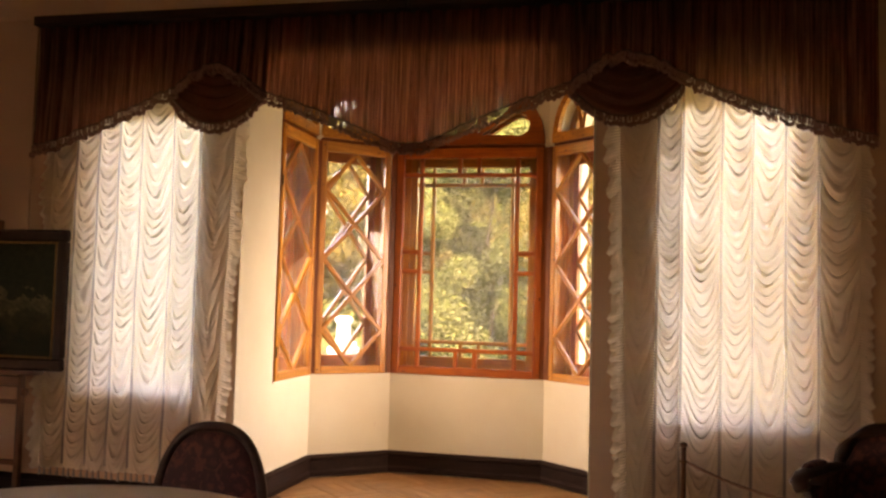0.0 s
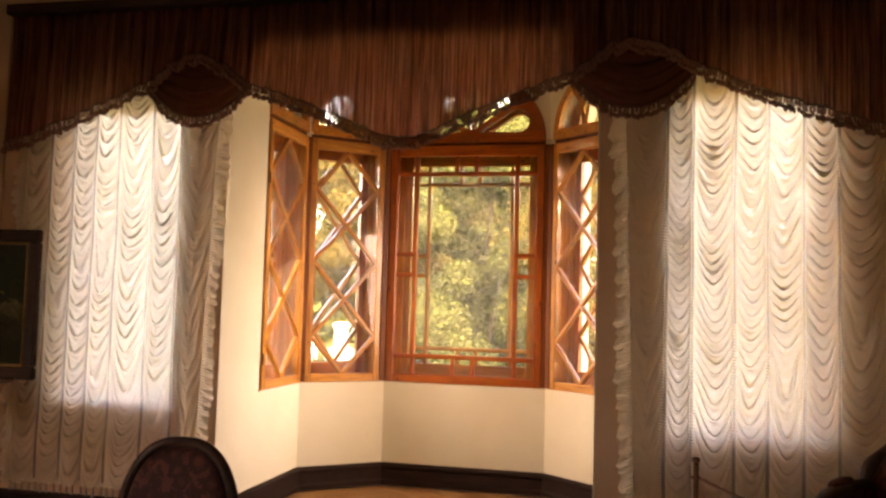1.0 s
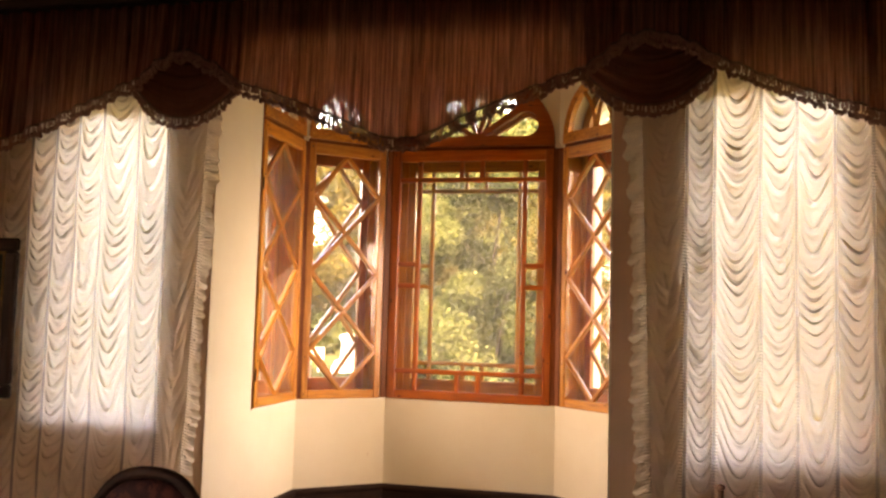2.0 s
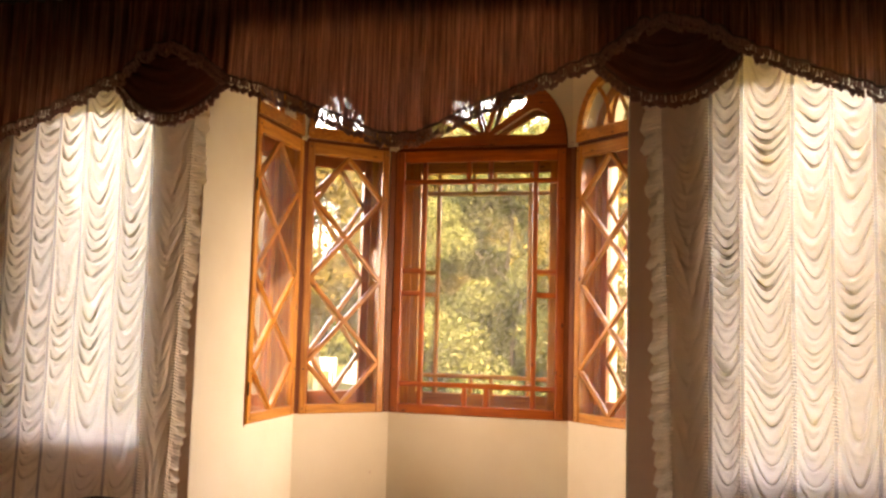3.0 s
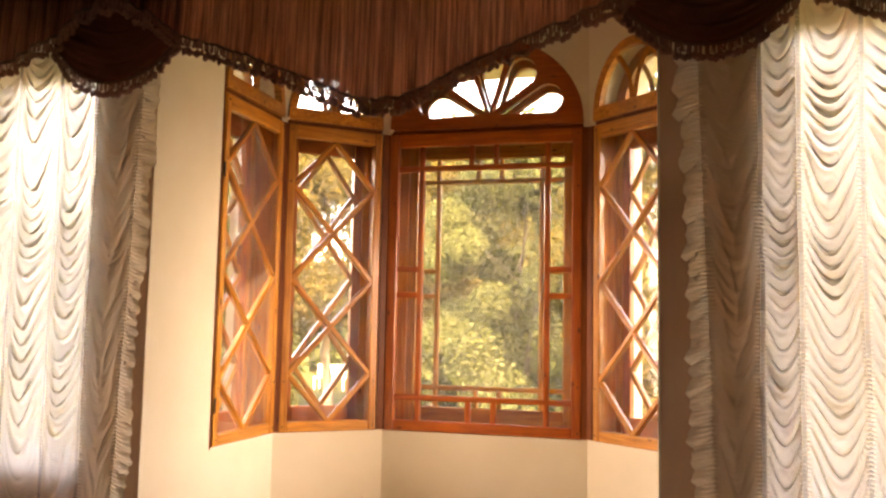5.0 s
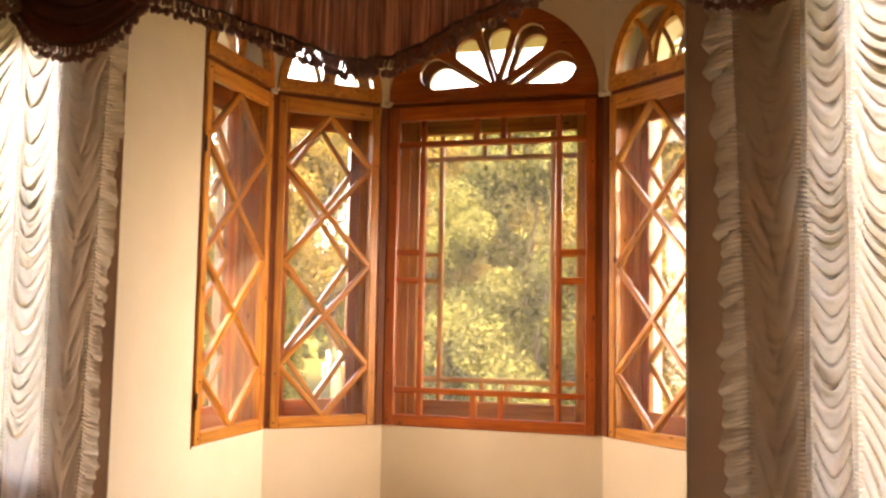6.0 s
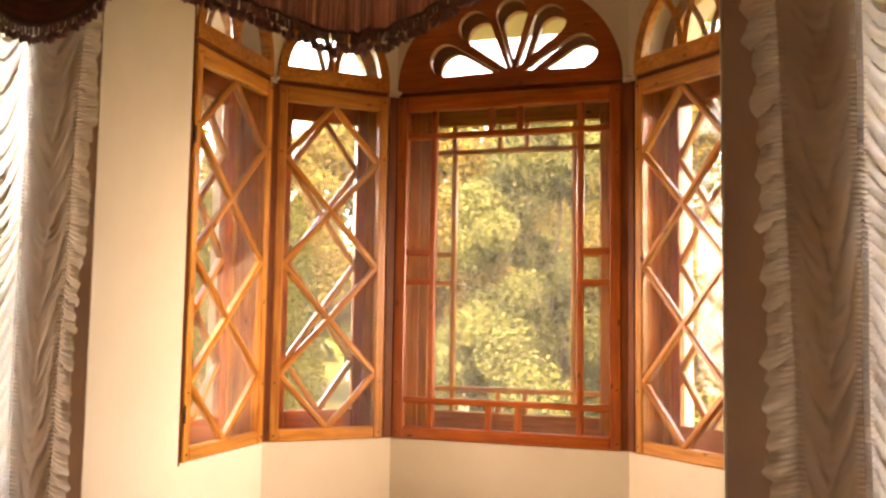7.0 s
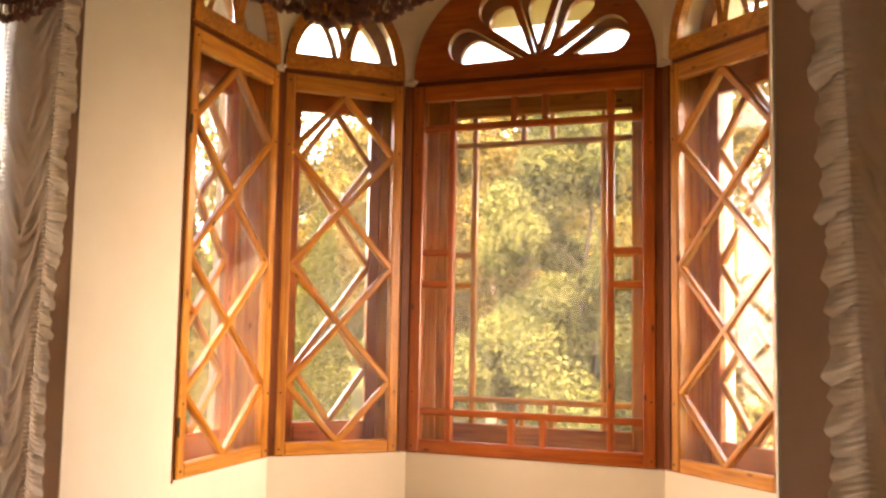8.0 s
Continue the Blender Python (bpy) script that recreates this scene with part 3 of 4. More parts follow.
def ladder(w, c, m, front, h, z0, z1, xb, zb, xm, width, depth, timber=None):
    """The central sash's pattern: a border of small panes round one large pane."""
    timber = timber or PINE_SHADED
    za, zt = zb
    bar("glazing_bar", (c - h, za), (c + h, za), width, depth, m, timber, w, front)
    bar("glazing_bar", (c - h, zt), (c + h, zt), width, depth, m, timber, w, front)
    for s in (-1, 1):
        bar("glazing_bar", (c + s * xb, z0), (c + s * xb, z1), width, depth, m, timber, w, front + 0.001)
        for zq in (1.785, 1.626):
            bar("glazing_bar", (c + s * xb, zq), (c + s * h, zq), width, depth, m, timber, w, front + 0.002)
        bar("glazing_bar", (c + s * xm, zt), (c + s * xm, z1), width, depth, m, timber, w, front + 0.002)
        bar("glazing_bar", (c + s * xm, z0), (c + s * xm, za), width, depth, m, timber, w, front + 0.002)
    at = front + 0.010
    xs = [-h, -xb, -xm, xm, xb, h]
    for lo, hi in ((z0, za), (zt, z1)):
        for a, b in zip(xs, xs[1:]):
            pane([(c + a, lo), (c + b, lo), (c + b, hi), (c + a, hi)], m, w, at)
    for lo, hi in ((za, 1.626), (1.626, 1.785), (1.785, zt)):
        for a, b in ((-h, -xb), (xb, h)):
            pane([(c + a, lo), (c + b, lo), (c + b, hi), (c + a, hi)], m, w, at)
    pane([(c - xb, za), (c + xb, za), (c + xb, zt), (c - xb, zt)], m, w, at)


def bay_windows():
    for i, (c, half, rise) in enumerate(WINDOWS):
        m, n = facet(i)
        foot = m @ Vector((c, 0, SILL))
        label = "double pine casement with bordered panes under a fan lunette" if i == 2 else "double pine casement with diamond lattice under an arched lunette"
        w = thing("window_%d" % (i + 1), foot, label, "window", kind="structure")
        # the central sash faces the dim room, so it takes the shaded copy
        timber = PINE_SHADED if i == 2 else PINE
        surround(w, c, half, m)
        h = half - 0.006
        if i == 2:
            casement(w, c, h, SILL + 0.002, HEAD - 0.006, 0.060, 0.064, 0.083, m, FRONT, timber)
            ladder(w, c, m, FRONT + 0.006, h - 0.057, SILL + 0.06, HEAD - 0.087, 0.397, (0.995, 2.418), 0.078, 0.033, 0.037)
            rebate(w, c, h - 0.012, SILL + 0.017, SPRING - 0.001, 0.066, m)
            casement(w, c, h - 0.078, SILL + 0.017, SPRING - 0.001, 0.056, 0.123, 0.161, m, OUT, PINE)
            ladder(w, c, m, OUT + 0.006, h - 0.132, SILL + 0.135, HEAD - 0.14, 0.335, (1.05, 2.358), 0.075, 0.028, 0.037, PINE)
            hardware(w, c, h, SILL, HEAD, m, FRONT, 0)
            fan_light(w, c, half - 0.003, rise, m, FRONT, 0.98)
            fan_light(w, c, half - 0.002, rise, m, OUT, 0.96)
        else:
            casement(w, c, h, SILL + 0.002, HEAD - 0.006, 0.05, 0.062, 0.082, m, FRONT, timber)
            lattice(w, c, h - 0.046, SILL + 0.06, HEAD - 0.094, m, FRONT + 0.004, depth=0.037)
            rebate(w, c, h - 0.012, SILL + 0.017, SPRING - 0.001, 0.05, m)
            # the outer sash's unlit room side is coloured with the shaded copy
            casement(w, c, h - 0.062, SILL + 0.017, SPRING - 0.001, 0.058, 0.123, 0.161, m, OUT, PINE_SHADED)
            lattice(w, c, h - 0.117, SILL + 0.137, HEAD - 0.137, m, OUT + 0.004, depth=0.037)
            arch_light(w, c, half - 0.002, rise, m, FRONT)
            hardware(w, c, h, SILL, HEAD, m, FRONT, -1 if i == 0 else (1 if i == 4 else 0))
            arch_light(w, c, half - 0.002, rise, m, OUT, 0.082, 0.07)
            if i in (0, 4):
                # solid dark strip for the shadow in the joint between frame and plaster
                x = c + (-1 if i == 0 else 1) * (half + 0.004)
                bar("joint_strip", (x, SILL - 0.01), (x, SPRING + 0.15), 0.012, 0.02, m, PINE_DARK, w, -0.004, 0.003, "dark strip painted as the shadow gap beside the frame")
    # dark posts in the corners of the bay
    for i in (1, 2, 3, 4):
        p = Vector((*BAY[i], 0))
        a, b = facet(i - 1)[0].to_3x3(), facet(i)[0].to_3x3()
        k = 0.043 if i in (2, 3) else 0.030
        q = [p - a @ Vector((k, 0, 0)), p + b @ Vector((k, 0, 0)), p + b @ Vector((k, -0.01, 0)), p - a @ Vector((k, 0.01, 0))]
        t = p + (a @ Vector((0, -0.01, 0)) + b @ Vector((0, -0.01, 0))) * 0.55
        bm = prism([(q[0].x, q[0].y), (p.x, p.y), (q[1].x, q[1].y), (q[2].x, q[2].y), (t.x, t.y), (q[3].x, q[3].y)], SILL + 0.004, HEAD - 0.004)
        # grain runs upright: the mesh is laid along its own x
        turn = Matrix.Rotation(radians(90), 4, "Y")
        bmesh.ops.transform(bm, matrix=turn.inverted(), verts=bm.verts[:])
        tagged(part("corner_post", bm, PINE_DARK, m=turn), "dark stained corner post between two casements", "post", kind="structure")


def side_window(n, x0, x1):
    """A plain double window behind a curtain."""
    w = thing("window_%d" % n, ((x0 + x1) / 2, WALL + 0.15, 0.76), "plain pine window behind a gathered white curtain", "window", kind="structure")
    m = Matrix.Translation((0, WALL, 0))
    c, h = (x0 + x1) / 2, (x1 - x0) / 2 - 0.002
    for t in (-1, 1):
        bar("stile", (c + t * (h - 0.03), 0.762), (c + t * (h - 0.03), 2.658), 0.06, 0.05, m, PINE, w, 0.17)
    for z in (0.795, 2.625):
        bar("rail", (x0 + 0.062, z), (x1 - 0.062, z), 0.06, 0.046, m, PINE, w, 0.172)
    pane([(x0 + 0.06, 0.82), (x1 - 0.06, 0.82), (x1 - 0.06, 2.60), (x0 + 0.06, 2.60)], m, w, 0.19)
    part("window_sill", boxed(x0 + 0.002, x1 - 0.002, WALL + 0.004, WALL + 0.165, 0.762, 0.785, bevel=0.004), OLD_PLASTER, w)


def wall_marks():
    """Two old fixings left in the plaster under a window."""
    m, n = facet(1)
    for u, z, h in ((0.135, 0.357, 0.010), (0.565, 0.385, 0.026)):
        p = m @ Vector((u, -0.002, z))
        bm = bmesh.new()
        bmesh.ops.create_icosphere(bm, subdivisions=1, radius=1.0)
        bmesh.ops.transform(bm, matrix=Matrix.Translation(p) @ m.to_quaternion().to_matrix().to_4x4() @ Matrix.Diagonal((0.006, 0.004, h / 2, 1)), verts=bm.verts[:])
        tagged(part("wall_plug", bm, OLD_PLASTER), "small plugged fixing hole in cream plaster", "wall plug")


structure()
wall_marks()
bay_windows()
side_window(6, *SIDE[0])
side_window(7, *SIDE[1])


# ---------------------------------------------------------------- curtains and valance
def grid_mesh(name, nx, nz, f, material, parent, label="", smooth=True):
    """A sheet from f(i / nx, j / nz) -> point."""
    vs = [f(i / nx, j / nz) for j in range(nz + 1) for i in range(nx + 1)]
    w = nx + 1
    fs = [(j * w + i, j * w + i + 1, (j + 1) * w + i + 1, (j + 1) * w + i) for j in range(nz) for i in range(nx)]
    me = bpy.data.meshes.new(name)
    me.from_pydata(vs, [], fs)
    me.materials.append(material)
    me.polygons.foreach_set("use_smooth", [smooth] * len(me.polygons))
    ob = new(name, me)
    placed(ob, parent)
    return tagged(ob, label)


def n1(x, s=0.0):
    return noise.noise(Vector((x, s, 0.37)))


def ruched_curtain(tapes, x_out, hem, seed, label):
    """An Austrian curtain: shirring tapes draw the voile into swags between them; a frill runs down its free edge."""
    rnd = random.Random(seed)
    y0 = 4.575
    xs = sorted(tapes)
    cols = [(a, b, rnd.uniform(0, 1), rnd.uniform(0.066, 0.094), rnd.uniform(0.62, 0.95)) for a, b in zip(xs, xs[1:])]
    calm = (xs[-1] - 0.25 if sum(xs) < 0 else xs[0] + 0.23)           # before the pier the cloth hangs softer
    root = thing("curtain", ((xs[0] + xs[-1]) / 2, y0, hem), label, "curtain", "window curtains")

    def fold(x, z):
        """Depth and drop of the cloth at a point: overlapping swags between the tapes."""
        for a, b, off, p, sag in cols:
            if x <= b or b == xs[-1]:
                break
        u = min(max((x - a - 0.007) / (b - a - 0.014), 0), 1)
        lean = 0.22 * n1(z * 1.7, a * 5 + seed)
        u = u + lean * 4 * u * (1 - u) * 0.5
        hump = 4 * u * (1 - u)
        drop = sag * (b - a) * (hump ** 1.15) * (1 + 0.3 * n1(z * 3.1, a * 7 + seed))
        ph = (z + drop) / p + off + 2.5 * n1(z * 2.1, a * 3 + seed) + 0.35 * n1(x * 11, z * 3)
        k = math.floor(ph)
        f = ph - k
        size = 0.88 + 0.5 * n1(k * 1.73, a * 11 + seed)
        low = min(1, max(0.5, (z - hem - 0.1) / 0.6))             # the gathers hang out towards the hem
        amp = size * hump * low
        slack = (x > calm) == (calm < 0)
        if slack:
            amp *= 0.10
            hump *= 0.5
        sub = math.sin(2 * math.pi * (2 * f + 0.3 + 0.3 * n1(k * 0.9, a)))
        fine = n1(x * 9 + k * 3.1, (z + drop) * 46 + a)
        y = 0.008 * fine * hump * low - 0.030 * amp * (0.5 - 0.5 * math.cos(2 * math.pi * f)) - 0.008 * amp * sub - 0.014 * hump
        y += 0.006 * n1(x * 5, z * 4) + 0.010 * n1(x * 9 + z * 2.5, z * 1.6 - x * 4 + seed) + 0.004 * n1(x * 26, z * 2.2) * (1 - low) + 0.0042 * max(0, 1 - 5 * hump) * math.sin(z * 400 + 7 * a)
        if slack:
            # the slack cloth falls in wide V-shaped creases, sharp along one side
            v = (z + 0.30 * (b - a) / 0.2 * (1 - abs(2 * u - 1)) ** 0.8) / 0.19 + 0.9 * n1(z * 2.6, seed + 3.0) + 0.25 * n1(x * 13, z * 5 + seed)
            g = v - math.floor(v)
            keen = 0.35 + 0.9 * abs(n1(math.floor(v) * 1.31 + (2.0 if u > 0.5 else 0.0), seed + 7.0))
            y -= keen * 0.012 * (4 * u * (1 - u)) ** 0.5 * (max(0, 1 - g / 0.22) if g < 0.5 else max(0, (g - 0.55) / 0.45) ** 1.5)
        dz = 0.019 * amp * math.sin(2 * math.pi * f) + 0.004 * amp * sub
        return y, dz

    inward = -1 if sum(xs) > 0 else 1
    free, far = (xs[0], xs[-1]) if inward < 0 else (xs[-1], xs[0])
    slant = 0.034

    def sheet(i, j):
        z = hem + (3.08 - hem) * j
        x = xs[0] + (xs[-1] - xs[0]) * i
        wob = 0.008 * n1(z * 3.0, x * 1.5 + seed) - inward * slant * (2.5 - z) * max(0, 1 - abs(x - free) / 0.2)
        y, dz = fold(x, z)
        return (x + wob, y0 + y, z + dz)

    panel = grid_mesh("voile_panel", 200, 860, sheet, VOILE, root)
    # shirring tapes
    for t in xs[1:-1]:
        def ribbon(i, j, t=t):
            z = hem + 0.03 + (3.06 - hem) * j
            wob = 0.008 * n1(z * 3.0, t * 1.5 + seed)
            return (t + wob + (i - 0.5) * 0.017, y0 - 0.007 + 0.0035 * math.sin(z * 380 + 9 * t), z)
        grid_mesh("shirring_tape", 1, 420, ribbon, TAPE, panel)
    # frills down both edges; the free edge hangs a little outward towards the top
    def frill_along(sgn, base, width, slant, k0):
        # the frill hangs in drooping lobes of uneven length
        top, cells = 2.95, []
        z = top
        while z > hem - 0.01:
            cells.append((z, rnd.uniform(0.045, 0.085) * (1.55 if rnd.random() < 0.3 else 1.0), rnd.uniform(0.55, 1.25), rnd.uniform(-1, 1)))
            z -= cells[-1][1]
        starts = [c[0] for c in cells]

        def edge_y(x, z):
            return fold(min(max(x, xs[0]), xs[-1]), z)[0]

        def frill(i, j):
            z = top - (top - hem + 0.01) * (1 - j)
            k = len([q for q in starts if q >= z]) - 1
            c0, ln, big, turn = cells[max(k, 0)]
            f = min(max((c0 - z) / ln, 0), 1)
            lobe = (0.25 + 0.75 * (f / 0.72) ** 1.2 if f < 0.72 else 1 - 0.75 * ((f - 0.72) / 0.28) ** 1.6)
            reach = width * (0.66 + 0.25 * n1(z * 3.1, seed + k0)) + 0.036 * big * lobe
            x = base + sgn * (slant * (2.5 - z) + i * reach + 0.006 * i * n1(z * 70, seed + 9 + k0))
            y = y0 + edge_y(base, z) * (1 - i) - 0.001 - 0.012 * i - i ** 1.2 * (0.020 * big * math.sin(math.pi * f ** 1.6) - 0.010 + 0.006 * turn) - 0.012 * math.sin(math.pi * i) + 0.006 * i * n1(z * 55, seed + 5 + 2 * i)
            return (x, min(y, WALL - 0.008), z - i * (0.030 * big * (0.3 + f)) - 0.006 * turn * i)
        grid_mesh("frill", 10, 900, frill, VOILE, panel, "gathered voile frill hanging in lobes")

    frill_along(inward, free - inward * 0.004, abs(x_out - free), -slant, 3)
    frill_along(-inward, far + inward * 0.004, 0.05, 0.0, 17)

    # small tassels along the hem
    bm = bmesh.new()
    n = int((xs[-1] - xs[0]) / 0.045)
    for k in range(n):
        x = xs[0] + 0.02 + k * 0.045
        ln = 0.05 + 0.012 * rnd.random()
        y = y0 + fold(x, hem + 0.02)[0]
        bmesh.ops.create_cone(bm, cap_ends=True, segments=5, radius1=0.011, radius2=0.003, depth=ln, matrix=Matrix.Translation((x, y, hem - ln / 2 + 0.006)))
    part("hem_fringe", bm, TAPE, panel, "white tassel fringe along the hem")["kind"] = "stuff"
    return root


ruched_curtain([-2.50, -2.31, -2.145, -1.995, -1.835, -1.605, -1.415, -1.17], -1.075, 0.235, 3,
               "sheer white ruched curtain with a frilled edge before the wall")
ruched_curtain([1.225, 1.45, 1.585, 1.80, 1.965, 2.14, 2.31, 2.53], 1.145, 0.20, 8,
               "sheer white ruched curtain glowing with daylight, frilled edge")

# the lower edge of the valance: half of it, mirrored
SCALLOP = [(0.0, 2.315), (0.12, 2.335), (0.35, 2.44), (0.62, 2.548), (0.80, 2.612), (0.93, 2.655), (1.03, 2.722), (1.14, 2.802), (1.24, 2.842), (1.32, 2.838),
           (1.43, 2.795), (1.52, 2.730), (1.60, 2.685), (1.78, 2.605), (2.05, 2.498), (2.35, 2.385), (2.60, 2.325)]


def scallop(x):
    a = abs(x)
    for (x0, z0), (x1, z1) in zip(SCALLOP, SCALLOP[1:]):
        if a <= x1:
            t = (a - x0) / (x1 - x0)
            return z0 + (z1 - z0) * t
    return SCALLOP[-1][1]


def ruffle(x):
    """How the pleat ends lift the fringed edge: most over the arches, where the cloth is drawn up."""
    crest = math.exp(-((abs(x) - 1.27) / 0.22) ** 2)
    t = x * 17 + 0.8 * n1(x * 3.0, 40.0)
    step = n1(math.floor(t) * 1.37, 41.0) * min(1, 6 * min(t - math.floor(t), 1 - t + math.floor(t)))
    return (0.010 + 0.034 * crest) * step + 0.006 * n1(x * 31, 43.0)


def pleat(x, j):
    """Gathered folds of the valance, tight at the heading and looser below."""
    q = x + 0.03 * n1(x * 2.1, 1.0) + 0.012 * j * n1(x * 4.3, 14.0)
    a = 1 - 2 * abs(math.sin(q * 34 + 3.0 * n1(q * 3.0, 2.0)))
    b = 1 - 2 * abs(math.sin(q * 71 + 5.0 * n1(q * 4.0, 5.0)))
    c = n1(q * 9.0, 8.0 + 0.4 * j)
    d = n1(q * 38.0, 3.0 + 0.8 * j)
    wide = 0.5 + abs(n1(q * 2.6, 21.0)) * 1.6
    return (0.019 * a * wide + 0.009 * b * (0.4 + 0.6 * j) + 0.018 * c + 0.010 * d) * (0.8 + 0.3 * (1 - j))


def fringe_along(points, parent, label, seed, drop=0.058):
    """Braid, open threads and little tassels along a hanging edge."""
    rnd = random.Random(seed)
    ln = [0.0]
    for p, q in zip(points, points[1:]):
        ln.append(ln[-1] + (Vector(q) - Vector(p)).length)

    def at(s):
        for k in range(len(ln) - 1):
            if s <= ln[k + 1]:
                t = (s - ln[k]) / max(ln[k + 1] - ln[k], 1e-6)
                return Vector(points[k]).lerp(Vector(points[k + 1]), t)
        return Vector(points[-1])

    total = ln[-1]
    n = int(total / 0.02)
    line = [at(total * k / n) + Vector((0, 0.004 * n1(k * 0.8, seed), 0.004 * n1(k * 0.9, seed + 4))) for k in range(n + 1)]
    part("braid", tube(line, lambda t: 0.0052 + 0.002 * math.sin(t * n * 2.6), 6, flat=1.3), BRAID, parent, "gimp braid", True)
    bm = bmesh.new()
    step = 0.0034
    for k in range(int(total / step)):
        p = at(k * step + rnd.uniform(-0.002, 0.002))
        lean = rnd.uniform(-0.006, 0.006)
        gather = 0.5 + 0.5 * math.sin(k * 0.95 + 2.5 * n1(k * 0.1, seed))
        dz = drop * (0.62 + 0.12 * rnd.random())
        if gather < 0.13 and rnd.random() < 0.85:
            continue
        a, b = p + Vector((0, 0, -0.004)), p + Vector((lean, rnd.uniform(-0.006, 0.006), -dz))
        r = 0.0017 + 0.0017 * gather
        d = Vector((r, 0, 0))
        e = Vector((0, r, 0))
        v = [bm.verts.new(o) for o in (a - d, a + e, a + d, b - d, b + e, b + d)]
        bm.faces.new((v[0], v[1], v[4], v[3]))
        bm.faces.new((v[1], v[2], v[5], v[4]))
        bm.faces.new((v[2], v[0], v[3], v[5]))
    part("fringe_threads", bm, TASSEL, parent, "open lace threads of the fringe")["kind"] = "stuff"
    bm = bmesh.new()
    gap = 0.0145
    for k in range(int(total / gap) + 1):
        p = at(min(total, k * gap + rnd.uniform(-0.003, 0.003)))
        h, r = rnd.uniform(0.026, 0.042), rnd.uniform(0.009, 0.0155)
        g = bmesh.ops.create_icosphere(bm, subdivisions=1, radius=1.0)
        mt = Matrix.Translation(p + Vector((rnd.uniform(-0.004, 0.004), rnd.uniform(-0.008, 0.004), -drop + rnd.uniform(-0.008, 0.008)))) @ Matrix.Rotation(rnd.uniform(-0.3, 0.3), 4, "Y") @ Matrix.Diagonal((r, r, h / 2, 1))
        bmesh.ops.transform(bm, matrix=mt, verts=g["verts"])
        for v in g["verts"]:
            v.co += Vector((rnd.uniform(-1, 1), rnd.uniform(-1, 1), rnd.uniform(-1, 1))) * 0.0022
    part("fringe_tassels", bm, TASSEL, parent, "row of small brown tassels")["kind"] = "stuff"


VAL_Y, VAL_TOP = 4.475, 3.13


def valance():
    root = thing("valance", (0, VAL_Y, 2.3), "gathered brown valance with scalloped fringed edge over the windows", "valance")

    def sheet(i, j):
        x = -2.575 + 5.155 * i
        top, low = VAL_TOP, scallop(x) + ruffle(x)
        z = top + (low - top) * j
        flare = -0.02 * j * j
        return (x + 0.006 * n1(x * 6, j * 3), VAL_Y + pleat(x, j) + flare, z)

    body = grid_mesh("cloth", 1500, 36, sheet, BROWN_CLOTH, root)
    # unseen band added behind the heading to block light and darken its top
    def band(i, j):
        x = -2.56 + 5.12 * i
        return (x, VAL_Y + 0.03 + 0.002 * math.sin(x * 90), VAL_TOP - 0.235 * j)
    grid_mesh("heading_shade_band", 300, 4, band, BROWN_SWAG, root)
    # short returns at both ends, back to the wall
    for x in (-2.575, 2.58):
        def ret(i, j, x=x):
            low = scallop(x)
            z = VAL_TOP + (low - VAL_TOP) * j
            return (x + 0.008 * math.sin(i * 9 + j), VAL_Y + pleat(x, j) - 0.02 * j * j + i * (WALL - 0.01 - VAL_Y), z)
        grid_mesh("return", 10, 20, ret, BROWN_CLOTH, root)
    edge = []
    for k in range(521):
        x = -2.575 + 5.155 * k / 520
        edge.append((x, VAL_Y + pleat(x, 1) - 0.026, scallop(x) + ruffle(x) + 0.004))
    fringe_along(edge, body, "", 11)
    return root


def swag(cx, seed):
    """A draped half-moon of dark cloth that hangs behind each arch of the valance."""
    root = thing("swag", (cx, VAL_Y + 0.03, 2.44), "dark brown draped swag with tasselled fringe under the valance arch", "swag", "valance swags")
    sag_at = lambda u: 1 - abs(2 * u - 1) ** 2.1

    def sheet(i, j):
        half = 0.45 - 0.12 * j
        x = cx + (2 * i - 1) * half
        top = 3.10
        low = 2.675 - 0.205 * sag_at(i)
        z = top + (low - top) * j
        hang = 4 * i * (1 - i)
        # curved folds that follow the sag
        ph = (z - 2.62 + 0.205 * sag_at(i)) / 0.075 + 0.4 * n1(i * 3, seed)
        f = 0.030 * math.sin(ph * 2 * math.pi) * hang * min(1, j * 1.6) * max(0.15, 1 - (j * 0.35))
        return (x, VAL_Y + 0.042 + f + 0.006 * math.sin(x * 80) * (1 - j) - 0.018 * hang * j, z)

    body = grid_mesh("cloth", 90, 90, sheet, BROWN_SWAG, root)
    edge = []
    for k in range(81):
        i = k / 80
        x, y, z = sheet(i, 1.0)
        edge.append((x, y - 0.008, z + 0.004))
    fringe_along(edge, body, "", seed, 0.052)
    return root


valance()
swag(-1.285, 21)
swag(1.262, 22)

# the dark board from which everything hangs, in two lengths
board = thing("cornice_board", (0, 4.5, 3.135), "dark wooden curtain cornice board in two lengths", "cornice")
bar("board", (-2.575, 3.165), (-0.02, 3.165), 0.062, 0.235, Matrix.Translation((0, 4.40, 0)), MAHOGANY, board)
bar("board", (-0.018, 3.172), (2.60, 3.172), 0.072, 0.243, Matrix.Translation((0, 4.392, 0)), MAHOGANY, board)


# ---------------------------------------------------------------- furniture of the hall
def rounded(w, h0, h1, n=40, power=2.6):
    """The outline of a balloon back: straight low sides and a full round head."""
    pts = []
    for k in range(n + 1):
        a = math.pi * k / n
        c, s = math.cos(a), math.sin(a)
        pts.append((w * math.copysign(abs(c) ** (2 / power), c), h0 + (h1 - h0) * abs(s) ** (2 / power)))
    return pts


